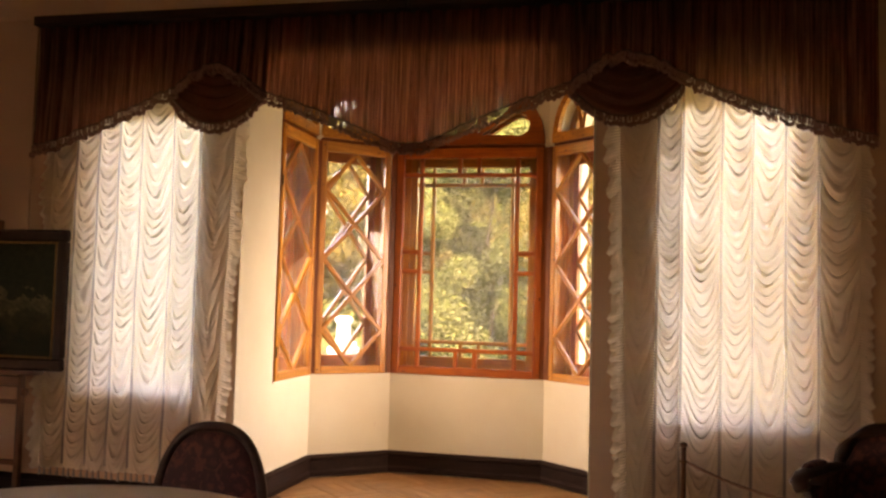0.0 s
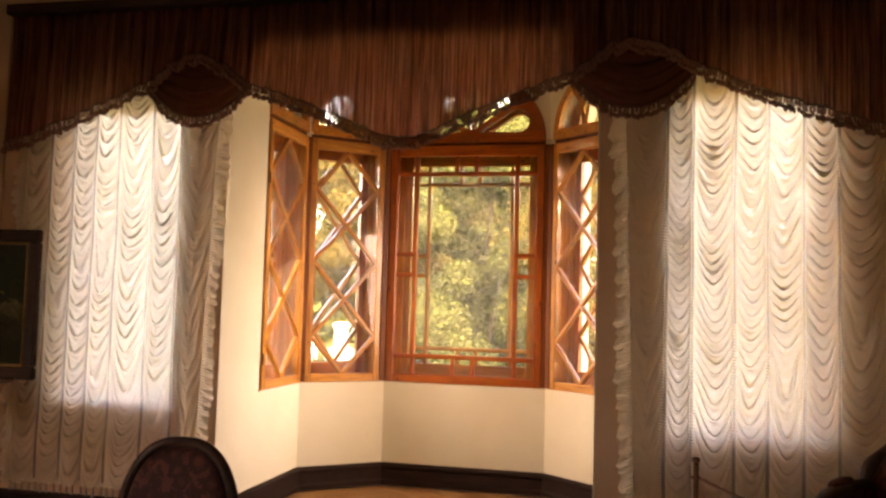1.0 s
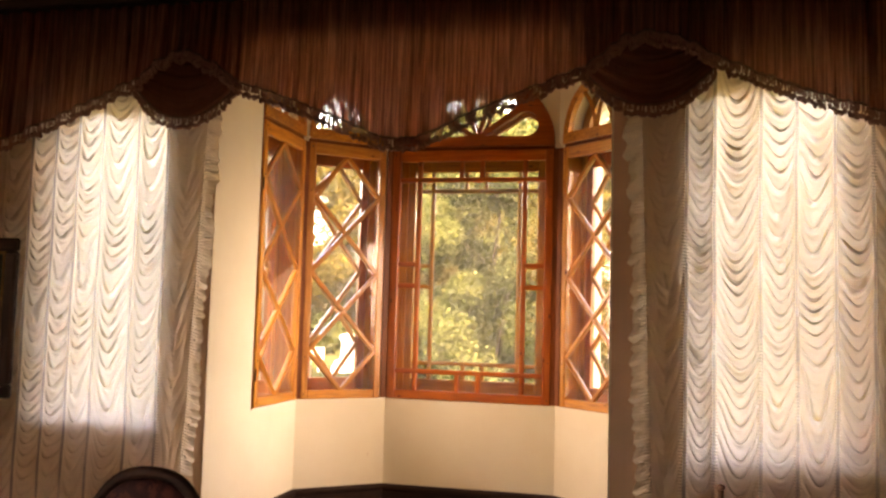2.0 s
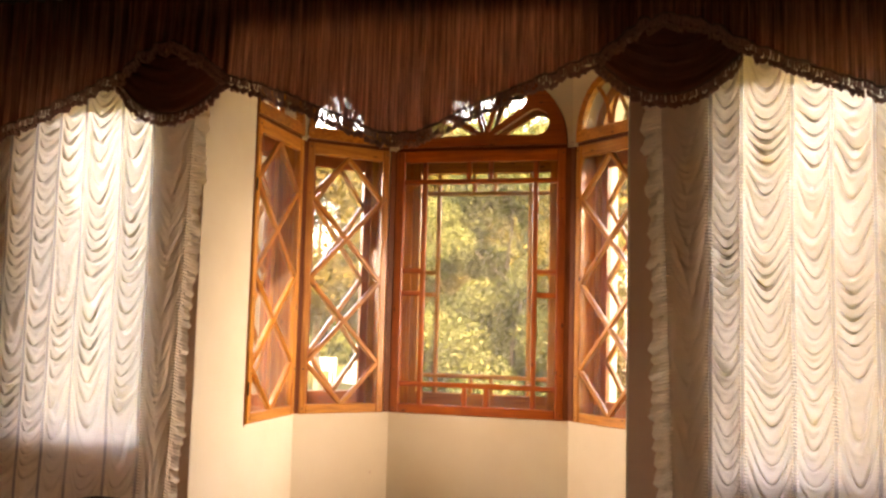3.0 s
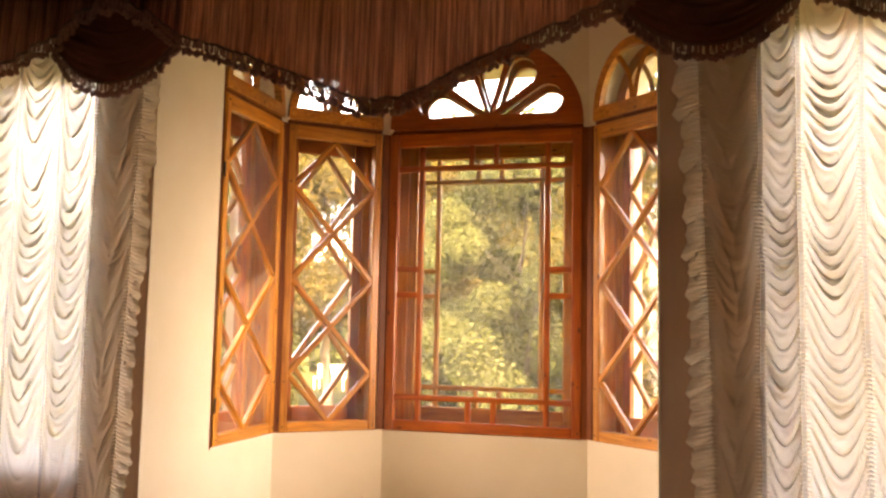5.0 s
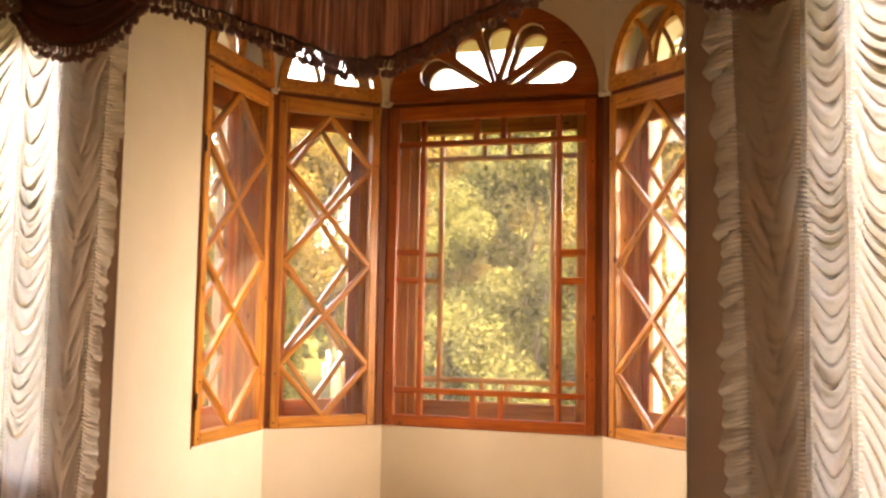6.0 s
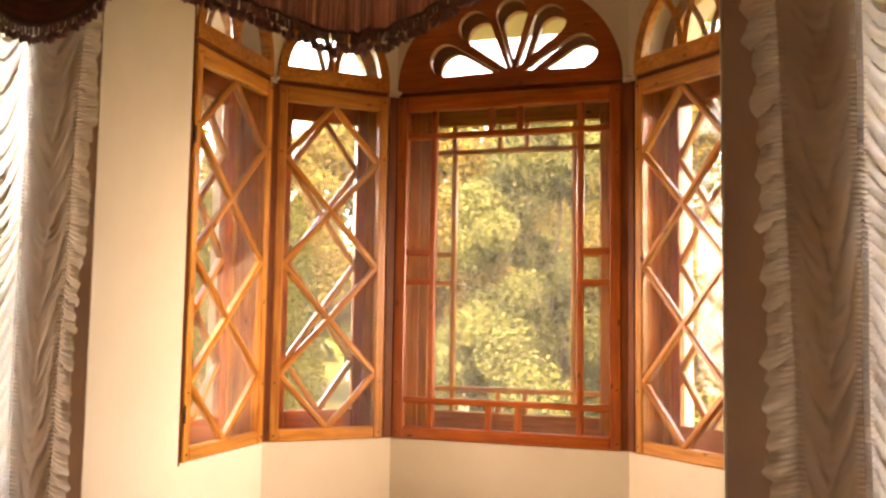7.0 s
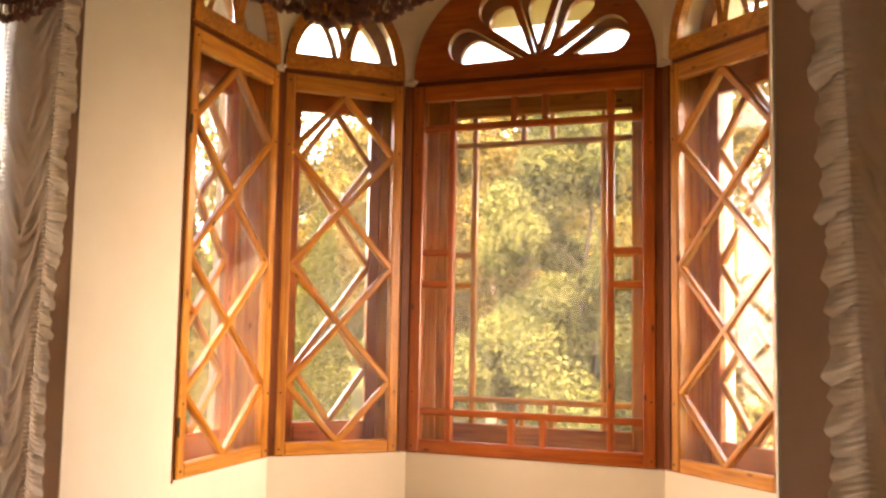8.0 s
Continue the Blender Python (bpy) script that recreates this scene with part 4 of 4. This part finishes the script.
def cushion(outline, depth, y, bulge, m=None):
    """An upholstered pad over an outline in x and z, domed to the front."""
    bm = bmesh.new()
    cx = sum(p[0] for p in outline) / len(outline)
    cz = sum(p[1] for p in outline) / len(outline)
    rings = []
    for s, d in ((1.0, depth), (1.0, 0.0), (0.93, -bulge * 0.45), (0.75, -bulge * 0.8), (0.45, -bulge)):
        rings.append([bm.verts.new((cx + (x - cx) * s, y + d, cz + (z - cz) * s)) for x, z in outline])
    for a, b in zip(rings, rings[1:]):
        for k in range(len(a)):
            bm.faces.new((a[k], a[(k + 1) % len(a)], b[(k + 1) % len(a)], b[k]))
    bm.faces.new(rings[-1])
    bm.faces.new(rings[0][::-1])
    if m is not None:
        bmesh.ops.transform(bm, matrix=m, verts=bm.verts[:])
    return bm


def balloon_chair():
    x0, y0 = -0.262, 2.60
    root = thing("chair", (x0, y0 - 0.2, 0), "dark mahogany chair with round upholstered back at the table", "chair")
    lean = Matrix.Translation((x0, y0, 0.42)) @ Matrix.Rotation(radians(-6), 4, "X")
    line = [(lean @ Vector((x, 0, z))) for x, z in rounded(0.235, 0.0, 0.462)]
    part("back_frame", tube(line, 0.020, 10), MAHOGANY, root, "polished round back frame", True)
    pad = rounded(0.215, 0.06, 0.445)
    part("backrest", cushion(pad, 0.02, -0.004, 0.028, lean), DAMASK, root, "dark patterned upholstery", True)
    seat = [(x0 + 0.25 * math.copysign(abs(math.cos(a)) ** 0.6, math.cos(a)), y0 - 0.24 + 0.23 * math.copysign(abs(math.sin(a)) ** 0.6, math.sin(a))) for a in (2 * math.pi * k / 32 for k in range(32))]
    part("seat_rail", prism(seat, 0.36, 0.42), MAHOGANY, root)
    part("seat", prism([(x0 + (x - x0) * 0.94, y0 - 0.24 + (y - y0 + 0.24) * 0.94) for x, y in seat], 0.42, 0.475), DAMASK, root, "dark patterned upholstered seat")
    for sx in (-0.2, 0.2):
        for sy in (-0.42, -0.06):
            part("leg", tube([(x0 + sx, y0 + sy, 0.37), (x0 + sx * 1.03, y0 + sy, 0.18), (x0 + sx * 1.1, y0 + sy * 1.02, 0.0)], lambda t: 0.024 - 0.010 * t, 8), MAHOGANY, root, smooth=True)


def round_table():
    cx, cy = -0.15, 1.46
    root = thing("round_table", (cx, cy, 0), "round dark wooden pedestal table under a white cloth", "table")
    part("tabletop", lathe([(0.60, 0.715), (0.64, 0.722), (0.64, 0.742), (0.62, 0.746)], 48, Matrix.Translation((cx, cy, 0))), MAHOGANY, root)
    part("pedestal", lathe([(0.16, 0.05), (0.09, 0.12), (0.06, 0.25), (0.085, 0.42), (0.05, 0.6), (0.13, 0.713)], 20, Matrix.Translation((cx, cy, 0))), MAHOGANY, root, smooth=True)
    for k in range(3):
        a = k * 2.094 + 0.5
        part("foot", tube([(cx + 0.05 * math.cos(a), cy + 0.05 * math.sin(a), 0.14), (cx + 0.22 * math.cos(a), cy + 0.22 * math.sin(a), 0.09), (cx + 0.36 * math.cos(a), cy + 0.36 * math.sin(a), 0.025)], 0.025, 8), MAHOGANY, root, smooth=True)
    cloth_root = thing("tablecloth", (cx, cy, 0.748), "white linen cloth spread over the round table", "tablecloth")

    def sheet(i, j):
        a = 2 * math.pi * i
        if j < 0.6:
            r = 0.655 * j / 0.6
            return (cx + r * math.cos(a), cy + r * math.sin(a), 0.7535 + 0.0012 * n1(r * 9, a * 3))
        t = (j - 0.6) / 0.4
        r = 0.655 + 0.018 * math.sin(min(1, t * 5) * 1.57) + 0.02 * t * math.sin(a * 15) * t
        return (cx + r * math.cos(a), cy + r * math.sin(a), 0.7535 - 0.28 * t + 0.004 * (1 - t))
    grid_mesh("cloth", 180, 60, sheet, LINEN, cloth_root)


def beam(name, a, b, w, d, mat, parent, bevel=0.005):
    """A squared timber between two points in space, grain along it."""
    a, b = Vector(a), Vector(b)
    ln = (b - a).length
    x = (b - a).normalized()
    y = Vector((0, 1, 0)) if abs(x.y) < 0.9 else Vector((1, 0, 0))
    z = x.cross(y).normalized()
    y = z.cross(x)
    m = Matrix(((x.x, y.x, z.x, 0), (x.y, y.y, z.y, 0), (x.z, y.z, z.z, 0), (0, 0, 0, 1)))
    m.translation = (a + b) / 2
    return part(name, boxed(-ln / 2, ln / 2, -d / 2, d / 2, -w / 2, w / 2, bevel=bevel), mat, parent, m=m)


def easel_and_painting():
    y = 4.33
    root = thing("easel", (-2.73, y, 0), "brown wooden studio easel before the curtain", "easel")
    for x in (-2.46, -3.0):
        beam("upright", (x, y, 0.02), (x, y, 0.90), 0.034, 0.045, EASEL_WOOD, root)
        beam("foot", (x, y - 0.24, 0.02), (x, y + 0.14, 0.02), 0.04, 0.045, EASEL_WOOD, root)
    beam("mast", (-2.73, y + 0.035, 0.10), (-2.73, y + 0.06, 1.84), 0.05, 0.03, EASEL_WOOD, root)
    beam("shelf", (-3.12, y - 0.03, 0.872), (-2.32, y - 0.03, 0.872), 0.028, 0.11, EASEL_WOOD, root)
    beam("shelf_apron", (-3.0, y - 0.03, 0.812), (-2.44, y - 0.03, 0.812), 0.07, 0.02, EASEL_WOOD, root)
    for z in (0.68, 0.30):
        beam("cross_rail", (-2.98, y, z), (-2.48, y, z), 0.032, 0.03, EASEL_WOOD, root)
    knob = lathe([(0.012, 0), (0.03, 0.004), (0.03, 0.016), (0.012, 0.022)], 14, Matrix.Translation((-2.42, y - 0.01, 0.745)) @ Matrix.Rotation(radians(90), 4, "X"))
    part("clamp_knob", knob, EASEL_WOOD, root, "turned clamping knob", True)
    # painting on the shelf, tilted slightly back
    x0, x1, z0, z1 = -3.30, -2.135, 0.888, 1.772
    pic = thing("painting", ((x0 + x1) / 2, y - 0.045, z0), "framed dark oil landscape standing on an easel", "painting")
    f = 0.075
    yy = y - 0.045
    for a, b in (((x0, z0 + f / 2), (x1, z0 + f / 2)), ((x0, z1 - f / 2), (x1, z1 - f / 2)), ((x0 + f / 2, z0 + f), (x0 + f / 2, z1 - f)), ((x1 - f / 2, z0 + f), (x1 - f / 2, z1 - f))):
        beam("frame_moulding", (a[0], yy, a[1]), (b[0], yy, b[1]), f, 0.045, MAHOGANY, pic, 0.012)
    g = f + 0.014
    for a, b in (((x0 + f, z0 + f + 0.007), (x1 - f, z0 + f + 0.007)), ((x0 + f, z1 - f - 0.007), (x1 - f, z1 - f - 0.007)), ((x0 + f + 0.007, z0 + g), (x0 + f + 0.007, z1 - g)), ((x1 - f - 0.007, z0 + g), (x1 - f - 0.007, z1 - g))):
        beam("slip", (a[0], yy, a[1]), (b[0], yy, b[1]), 0.014, 0.03, GILT, pic, 0.003)
    part("canvas", boxed(x0 + f, x1 - f, yy - 0.004, yy + 0.012, z0 + f, z1 - f), OIL, pic, "dark woodland scene in oils")


def barrier():
    y = 4.22
    posts = []
    for x in (1.592, 2.98):
        root = thing("barrier_post", (x, y, 0), "slim brown wooden rope post on a round foot", "barrier post", "rope barrier posts")
        shaft = part("shaft", tube([(x, y, 0.03), (x, y, 0.62), (x, y, 0.672)], 0.013, 10), EASEL_WOOD, root, smooth=True)
        part("cap", lathe([(0.013, 0.67), (0.02, 0.676), (0.019, 0.69), (0.006, 0.697)], 12, Matrix.Translation((x, y, 0))), EASEL_WOOD, shaft, smooth=True)
        part("foot", lathe([(0.12, 0.0), (0.12, 0.012), (0.04, 0.026), (0.018, 0.034)], 24, Matrix.Translation((x, y, 0))), EASEL_WOOD, root, smooth=True)
        part("ring", tube([(x + 0.02 * math.cos(a), y + 0.02 * math.sin(a), 0.598) for a in (2 * math.pi * k / 14 for k in range(15))], 0.005, 6), GILT, shaft, "small metal ring")
    rope = thing("barrier_rope", (2.28, y, 0.43), "pale twisted rope slung between two posts", "rope")
    pts = []
    for k in range(61):
        t = k / 60
        pts.append((1.612 + 1.348 * t, y - 0.022, 0.598 - 0.165 * 4 * t * (1 - t)))
    for s in (0, 1, 2):
        line = []
        for k, p in enumerate(pts):
            a = k * 1.1 + s * 2.094
            line.append((p[0], p[1] + 0.004 * math.cos(a), p[2] + 0.004 * math.sin(a)))
        part("strand", tube(line, 0.0055, 6), ROPE, rope, smooth=True)


def settee():
    x0, x1, yb = 2.06, 3.75, 4.02
    root = thing("settee", ((x0 + x1) / 2, yb - 0.3, 0), "dark carved settee upholstered in red-brown damask", "settee")
    cx = (x0 + x1) / 2
    w = (x1 - x0) / 2 - 0.23
    m = Matrix.Translation((cx, yb, 0.36)) @ Matrix.Rotation(radians(-8), 4, "X")
    out = rounded(w, 0.0, 0.50, 50, 4.2)
    out = [(x, z + 0.035 * math.exp(-(x / 0.2) ** 2)) for x, z in out]
    part("back_frame", tube([m @ Vector((x, 0, z)) for x, z in out], lambda t: 0.03 + 0.006 * math.sin(t * 40), 10), MAHOGANY, root, "carved dark crest and back frame", True)
    part("backrest", cushion([(x * 0.95, 0.06 + z * 0.87) for x, z in out], 0.03, 0.0, 0.06, m), DAMASK, root, "red-brown damask back", True)
    part("seat_rail", boxed(x0 + 0.05, x1 - 0.05, yb - 0.62, yb, 0.28, 0.37, bevel=0.015), MAHOGANY, root)
    part("seat", boxed(x0 + 0.1, x1 - 0.1, yb - 0.6, yb - 0.06, 0.37, 0.47, bevel=0.04), DAMASK, root, "plump red-brown damask seat")
    for s in (-1, 1):
        ax = x0 + 0.045 if s < 0 else x1 - 0.045
        # the arms sweep outward to a scrolled end
        pts = [(ax - s * 0.20, yb - 0.03, 0.66), (ax - s * 0.10, yb - 0.16, 0.672), (ax - s * 0.03, yb - 0.34, 0.685), (ax + s * 0.05, yb - 0.50, 0.692), (ax + s * 0.075, yb - 0.56, 0.672), (ax + s * 0.06, yb - 0.575, 0.64)]
        arm = part("arm", tube(pts, lambda t: 0.034 + 0.006 * t * t, 10, flat=0.7), MAHOGANY, root, "scrolled dark wooden arm", True)
        part("arm_support", tube([(ax + s * 0.05, yb - 0.54, 0.66), (ax - s * 0.015, yb - 0.5, 0.52), (ax, yb - 0.57, 0.33)], 0.026, 8), MAHOGANY, root, smooth=True)
        pad = [(ax - s * (0.10 - 0.13 * k / 6), yb - 0.16 - 0.28 * k / 6, 0.700 + 0.015 * k / 6) for k in range(7)]
        part("arm_pad", tube(pad, lambda t: 0.03 * math.sqrt(max(0.05, math.sin(math.pi * (0.08 + 0.84 * t)))), 10, flat=0.7), DAMASK, arm, "damask arm pad", True)
        side = [(ax - s * 0.19, yb - 0.04), (ax - s * 0.09, yb - 0.18), (ax - s * 0.02, yb - 0.34), (ax + s * 0.035, yb - 0.50), (ax - s * 0.03, yb - 0.51), (ax - s * 0.08, yb - 0.34), (ax - s * 0.15, yb - 0.16), (ax - s * 0.24, yb - 0.04)]
        part("arm_panel", prism(side, 0.36, 0.655), DAMASK, root)
        for dy in (-0.56, -0.05):
            part("leg", tube([(ax, yb + dy, 0.30), (ax - s * 0.015, yb + dy, 0.15), (ax + s * 0.01, yb + dy, 0.0)], lambda t: 0.032 - 0.014 * t, 8), MAHOGANY, root, smooth=True)


balloon_chair()
round_table()
easel_and_painting()
barrier()
settee()


# ---------------------------------------------------------------- garden
def leaves_mesh(name, spots, size, material, parent, rnd, upward=0.3):
    """Many small bent leaves at the spots; each is an island of its own."""
    vs, fs = [], []
    for spot in spots:
        # a spot is a place, or a place and the way out of its clump
        p, out = spot if isinstance(spot, tuple) else (spot, None)
        s = size * rnd.uniform(0.6, 1.35)
        d = Vector((rnd.gauss(0, 1), rnd.gauss(0, 1), rnd.gauss(upward, 0.8)))
        d = (d if out is None else out * 0.9 + d * 0.7).normalized()
        q = d.to_track_quat("Z", "Y") @ Euler((0, 0, rnd.uniform(0, 6.28))).to_quaternion()
        k = len(vs)
        for x, y, z in ((-0.5, 0, 0), (0, -0.32, 0.1), (0.5, 0, -0.06), (0, 0.32, 0.1)):
            vs.append(p + q @ Vector((x * s, y * s, z * s)))
        fs += [(k, k + 1, k + 2), (k, k + 2, k + 3)]
    me = bpy.data.meshes.new(name)
    me.from_pydata(vs, [], fs)
    me.materials.append(material)
    ob = new(name, me)
    placed(ob, parent)
    return ob


GROUND = -0.75


def limb(a, b, r0, r1, rnd, n=7, wob=0.06):
    a, b = Vector(a), Vector(b)
    ln = (b - a).length
    pts = [a.lerp(b, k / n) + Vector((rnd.gauss(0, 1), rnd.gauss(0, 1), 0)) * (wob * ln * 0.3 * math.sin(math.pi * k / n)) for k in range(n + 1)]
    return tube(pts, lambda t: r0 + (r1 - r0) * t, 7)


def tree(x, y, height, spread, low, count, leaf, mat, bark, seed, label, trunk_r=0.13, masses=70):
    """A broadleaf tree: tapered trunk, limbs, and leaves gathered in clumps of uneven size."""
    rnd = random.Random(seed)
    root = thing("tree", (x, y, GROUND), label, "tree", "garden trees")
    top = GROUND + height
    trunk = part("trunk", limb((x, y, GROUND - 0.1), (x + rnd.uniform(-0.3, 0.3), y, top * 0.8), trunk_r, trunk_r * 0.25, rnd), bark, root, smooth=True)
    clumps = []
    for k in range(masses):
        a = rnd.uniform(0, 6.28)
        t = rnd.random()
        z = GROUND + low + (height - low) * t
        r = spread * (0.35 + 0.65 * math.sin(math.pi * min(1, 0.18 + 0.78 * t))) * rnd.uniform(0.45, 1.0)
        p = Vector((x + r * math.cos(a), y + r * math.sin(a), z))
        clumps.append((p, spread * rnd.uniform(0.16, 0.36)))
        if 0 < k < 5:
            part("limb", limb((x, y, max(GROUND + 0.8, z - spread * 0.6)), p, trunk_r * 0.16, 0.008, rnd), bark, trunk, smooth=True)
    spots = []
    for k in range(count):
        p, r = clumps[rnd.randrange(len(clumps))]
        d = Vector((rnd.gauss(0, 1), rnd.gauss(0, 1), rnd.gauss(0, 0.8)))
        d = d.normalized() * r * rnd.random() ** 0.35
        q = p + d + Vector((0, 0, -0.12 * r * rnd.random()))
        if q.z > GROUND + 0.15:
            spots.append((q, d.normalized()))
    crown = leaves_mesh("crown", spots, leaf, mat, root, rnd)
    crown["kind"] = "stuff"
    return root


def conifer(x, y, height, radius, seed):
    """A columnar thuja of upright sprays."""
    rnd = random.Random(seed)
    root = thing("thuja", (x, y, GROUND), "tall columnar yellow-green thuja standing on the lawn", "conifer", "thujas on the lawn")
    part("trunk", limb((x, y, GROUND - 0.1), (x, y, GROUND + height * 0.9), 0.08, 0.02, rnd), BARK, root)
    spots = []
    for k in range(20000):
        t = rnd.random() ** 0.8
        a = rnd.uniform(0, 6.28)
        r = radius * (1 - 0.9 * t ** 1.8) * (0.8 + 0.2 * math.sin(a * 7 + t * 20)) * rnd.random() ** 0.12
        spots.append(Vector((x + r * math.cos(a), y + r * math.sin(a), GROUND + 0.1 + t * height)))
    leaves_mesh("crown", spots, 0.075, THUJA, root, rnd, 0.6)["kind"] = "stuff"


def garden_bench(x, y):
    """A white slatted bench."""
    root = thing("garden_bench", (x, y, GROUND), "white painted slatted garden bench on the lawn", "bench")
    for k in range(4):
        part("seat_slat", boxed(x - 0.62, x + 0.62, y - 0.38 + k * 0.11, y - 0.29 + k * 0.11, GROUND + 0.42, GROUND + 0.45, bevel=0.006), WHITE_PAINT, root)
        part("back_slat", boxed(x - 0.62, x + 0.62, y + 0.07, y + 0.10, GROUND + 0.50 + k * 0.095, GROUND + 0.58 + k * 0.095, bevel=0.006), WHITE_PAINT, root)
    for sx in (-0.56, 0.56):
        part("leg", boxed(x + sx - 0.03, x + sx + 0.03, y - 0.36, y - 0.30, GROUND - 0.05, GROUND + 0.418, bevel=0.006), WHITE_PAINT, root)
        part("back_post", boxed(x + sx - 0.03, x + sx + 0.03, y + 0.102, y + 0.16, GROUND - 0.05, GROUND + 0.90, bevel=0.006), WHITE_PAINT, root)
        part("seat_bearer", boxed(x + sx - 0.025, x + sx + 0.025, y - 0.298, y + 0.10, GROUND + 0.35, GROUND + 0.418), WHITE_PAINT, root)


def garden_pedestal(x, y):
    """A white stone pedestal on a stepped base."""
    root = thing("garden_pedestal", (x, y, GROUND), "white stone pedestal on a stepped base on the lawn", "pedestal")
    part("base", lathe([(0.62, -0.1), (0.62, 0.22), (0.52, 0.24), (0.52, 0.40), (0.40, 0.44)], 24, Matrix.Translation((x, y, GROUND))), WHITE_PAINT, root)
    part("shaft", lathe([(0.34, 0.44), (0.28, 0.52), (0.26, 1.10), (0.33, 1.20), (0.35, 1.32), (0.20, 1.40)], 24, Matrix.Translation((x, y, GROUND))), WHITE_PAINT, root, smooth=True)


def garden():
    rnd = random.Random(5)
    bm = bmesh.new()
    n = 60
    line = [math.copysign(400 * abs(2 * k / n - 1) ** 2.4, k - n / 2) for k in range(n + 1)]
    rows = [[bm.verts.new((x, y, GROUND + 0.04 * math.sin(x * 0.9 + y))) for x in line] for y in line]
    for j in range(n):
        for i in range(n):
            bm.faces.new((rows[j][i], rows[j][i + 1], rows[j + 1][i + 1], rows[j + 1][i]))
    tagged(part("ground", bm, GRASS), "sunlit mown lawn of the park", "lawn", kind="structure")
    tagged(part("plinth", prism([(-4.6, 5.03), (-4.6, 4.7), (4.6, 4.7), (4.6, 5.03), (1.46, 5.03), (1.46, 6.15), (0.78, 6.79), (-0.78, 6.79), (-1.46, 6.15), (-1.46, 5.03)], -1.0, -0.21), STONE), "rendered plinth of the house", "plinth", kind="structure")
    tree(-1.2, 15.5, 5.5, 2.0, 0.4, 130000, 0.082, LEAF_GREEN, BARK, 1, "broad green tree with dense low foliage on the lawn", 0.07)
    tree(-4.15, 19.5, 6.6, 1.9, 2.4, 34000, 0.11, LEAF_GOLD, PALE_BARK, 2, "tall tree with yellowing leaves and a pale trunk")
    tree(1.4, 14.0, 6.0, 2.2, 0.6, 50000, 0.08, LEAF_GOLD, BARK, 3, "yellow-green tree beside the bay")
    # the next two trees are added to block bright sky behind the curtains
    tree(5.9, 13.8, 7.6, 2.2, 0.9, 36000, 0.11, LEAF_GOLD, BARK, 12, "yellow-green tree added to screen the sky from the right curtain")
    tree(-10.6, 20.0, 8.2, 2.6, 0.9, 36000, 0.11, LEAF_GOLD, BARK, 14, "yellow-green tree added beyond the thujas to screen the sky")
    tree(-7.9, 23.0, 6.9, 2.8, 2.3, 90000, 0.10, LEAF_GOLD, PALE_BARK, 4, "large golden autumn tree with a pale trunk", 0.16, masses=120)
    tree(-3.4, 25.0, 7.6, 3.2, 0.6, 40000, 0.18, LEAF_GREEN, BARK, 6, "tall green tree farther back in the park")
    tree(-5.2, 30.0, 7.0, 3.0, 0.6, 30000, 0.18, LEAF_GREEN, BARK, 9, "green tree farther back in the park")
    for k, (x, y, h, r) in enumerate(((-6.45, 16.5, 4.3, 0.66), (-7.8, 17.0, 4.9, 0.74), (-9.2, 17.8, 4.6, 0.72), (-10.8, 18.4, 4.8, 0.74))):
        conifer(x, y, h, r, 40 + k)
    garden_bench(-11.3, 31.5)
    garden_pedestal(-9.7, 31.5)
    # the wood at the end of the park
    spots = []
    for k in range(26000):
        a = rnd.uniform(-0.95, 0.95)
        d = rnd.uniform(44, 52)
        top = 6.5 + 2.2 * n1(a * 9, 3.0) + 1.2 * n1(a * 31, 4.0)
        spots.append(Vector((d * math.sin(a) - 5, d * math.cos(a), GROUND + max(0.1, top) * rnd.random() ** 0.8)))
    ob = leaves_mesh("far_wood", spots, 0.75, LEAF_GREEN, None, rnd)
    tagged(ob, "distant edge of a green wood", "trees", kind="stuff")


garden()


# ---------------------------------------------------------------- parquet, laid on the diagonal
def parquet():
    """Oak blocks in squares of four, turned by half a right angle; those in and before the bay lie singly."""
    flo = bpy.data.objects["floor"]
    side, gap, strips = 0.36, 0.0016, 4
    w = side / strips
    block = mesh_of("floor_block", boxed(-side / 2 + gap, side / 2 - gap, -w / 2 + gap, w / 2 - gap, -0.011, 0.0, bevel=0.0015), PARQUET)
    rot = Matrix.Rotation(radians(45), 4, "Z")
    rnd = random.Random(77)
    for i in range(-8, 9):
        for j in range(-8, 9):
            c = rot @ Vector((i * side, j * side, 0)) + Vector((0, 5.45, 0))
            if not (-1.05 < c.x < 1.05 and 4.75 < c.y < 6.38) or (abs(c.x) + c.y > 6.95):
                continue
            quarter = Matrix.Rotation(radians(90) if (i + j) % 2 else 0.0, 4, "Z")
            for k in range(strips):
                o = Vector((0, (k - (strips - 1) / 2) * w, 0))
                ob = new("floor_block", block)
                ob.matrix_basis = Matrix.Translation(c + Vector((0, 0, rnd.uniform(-0.0008, 0.0004)))) @ rot @ quarter @ Matrix.Translation(o)
                placed(ob, flo)


parquet()
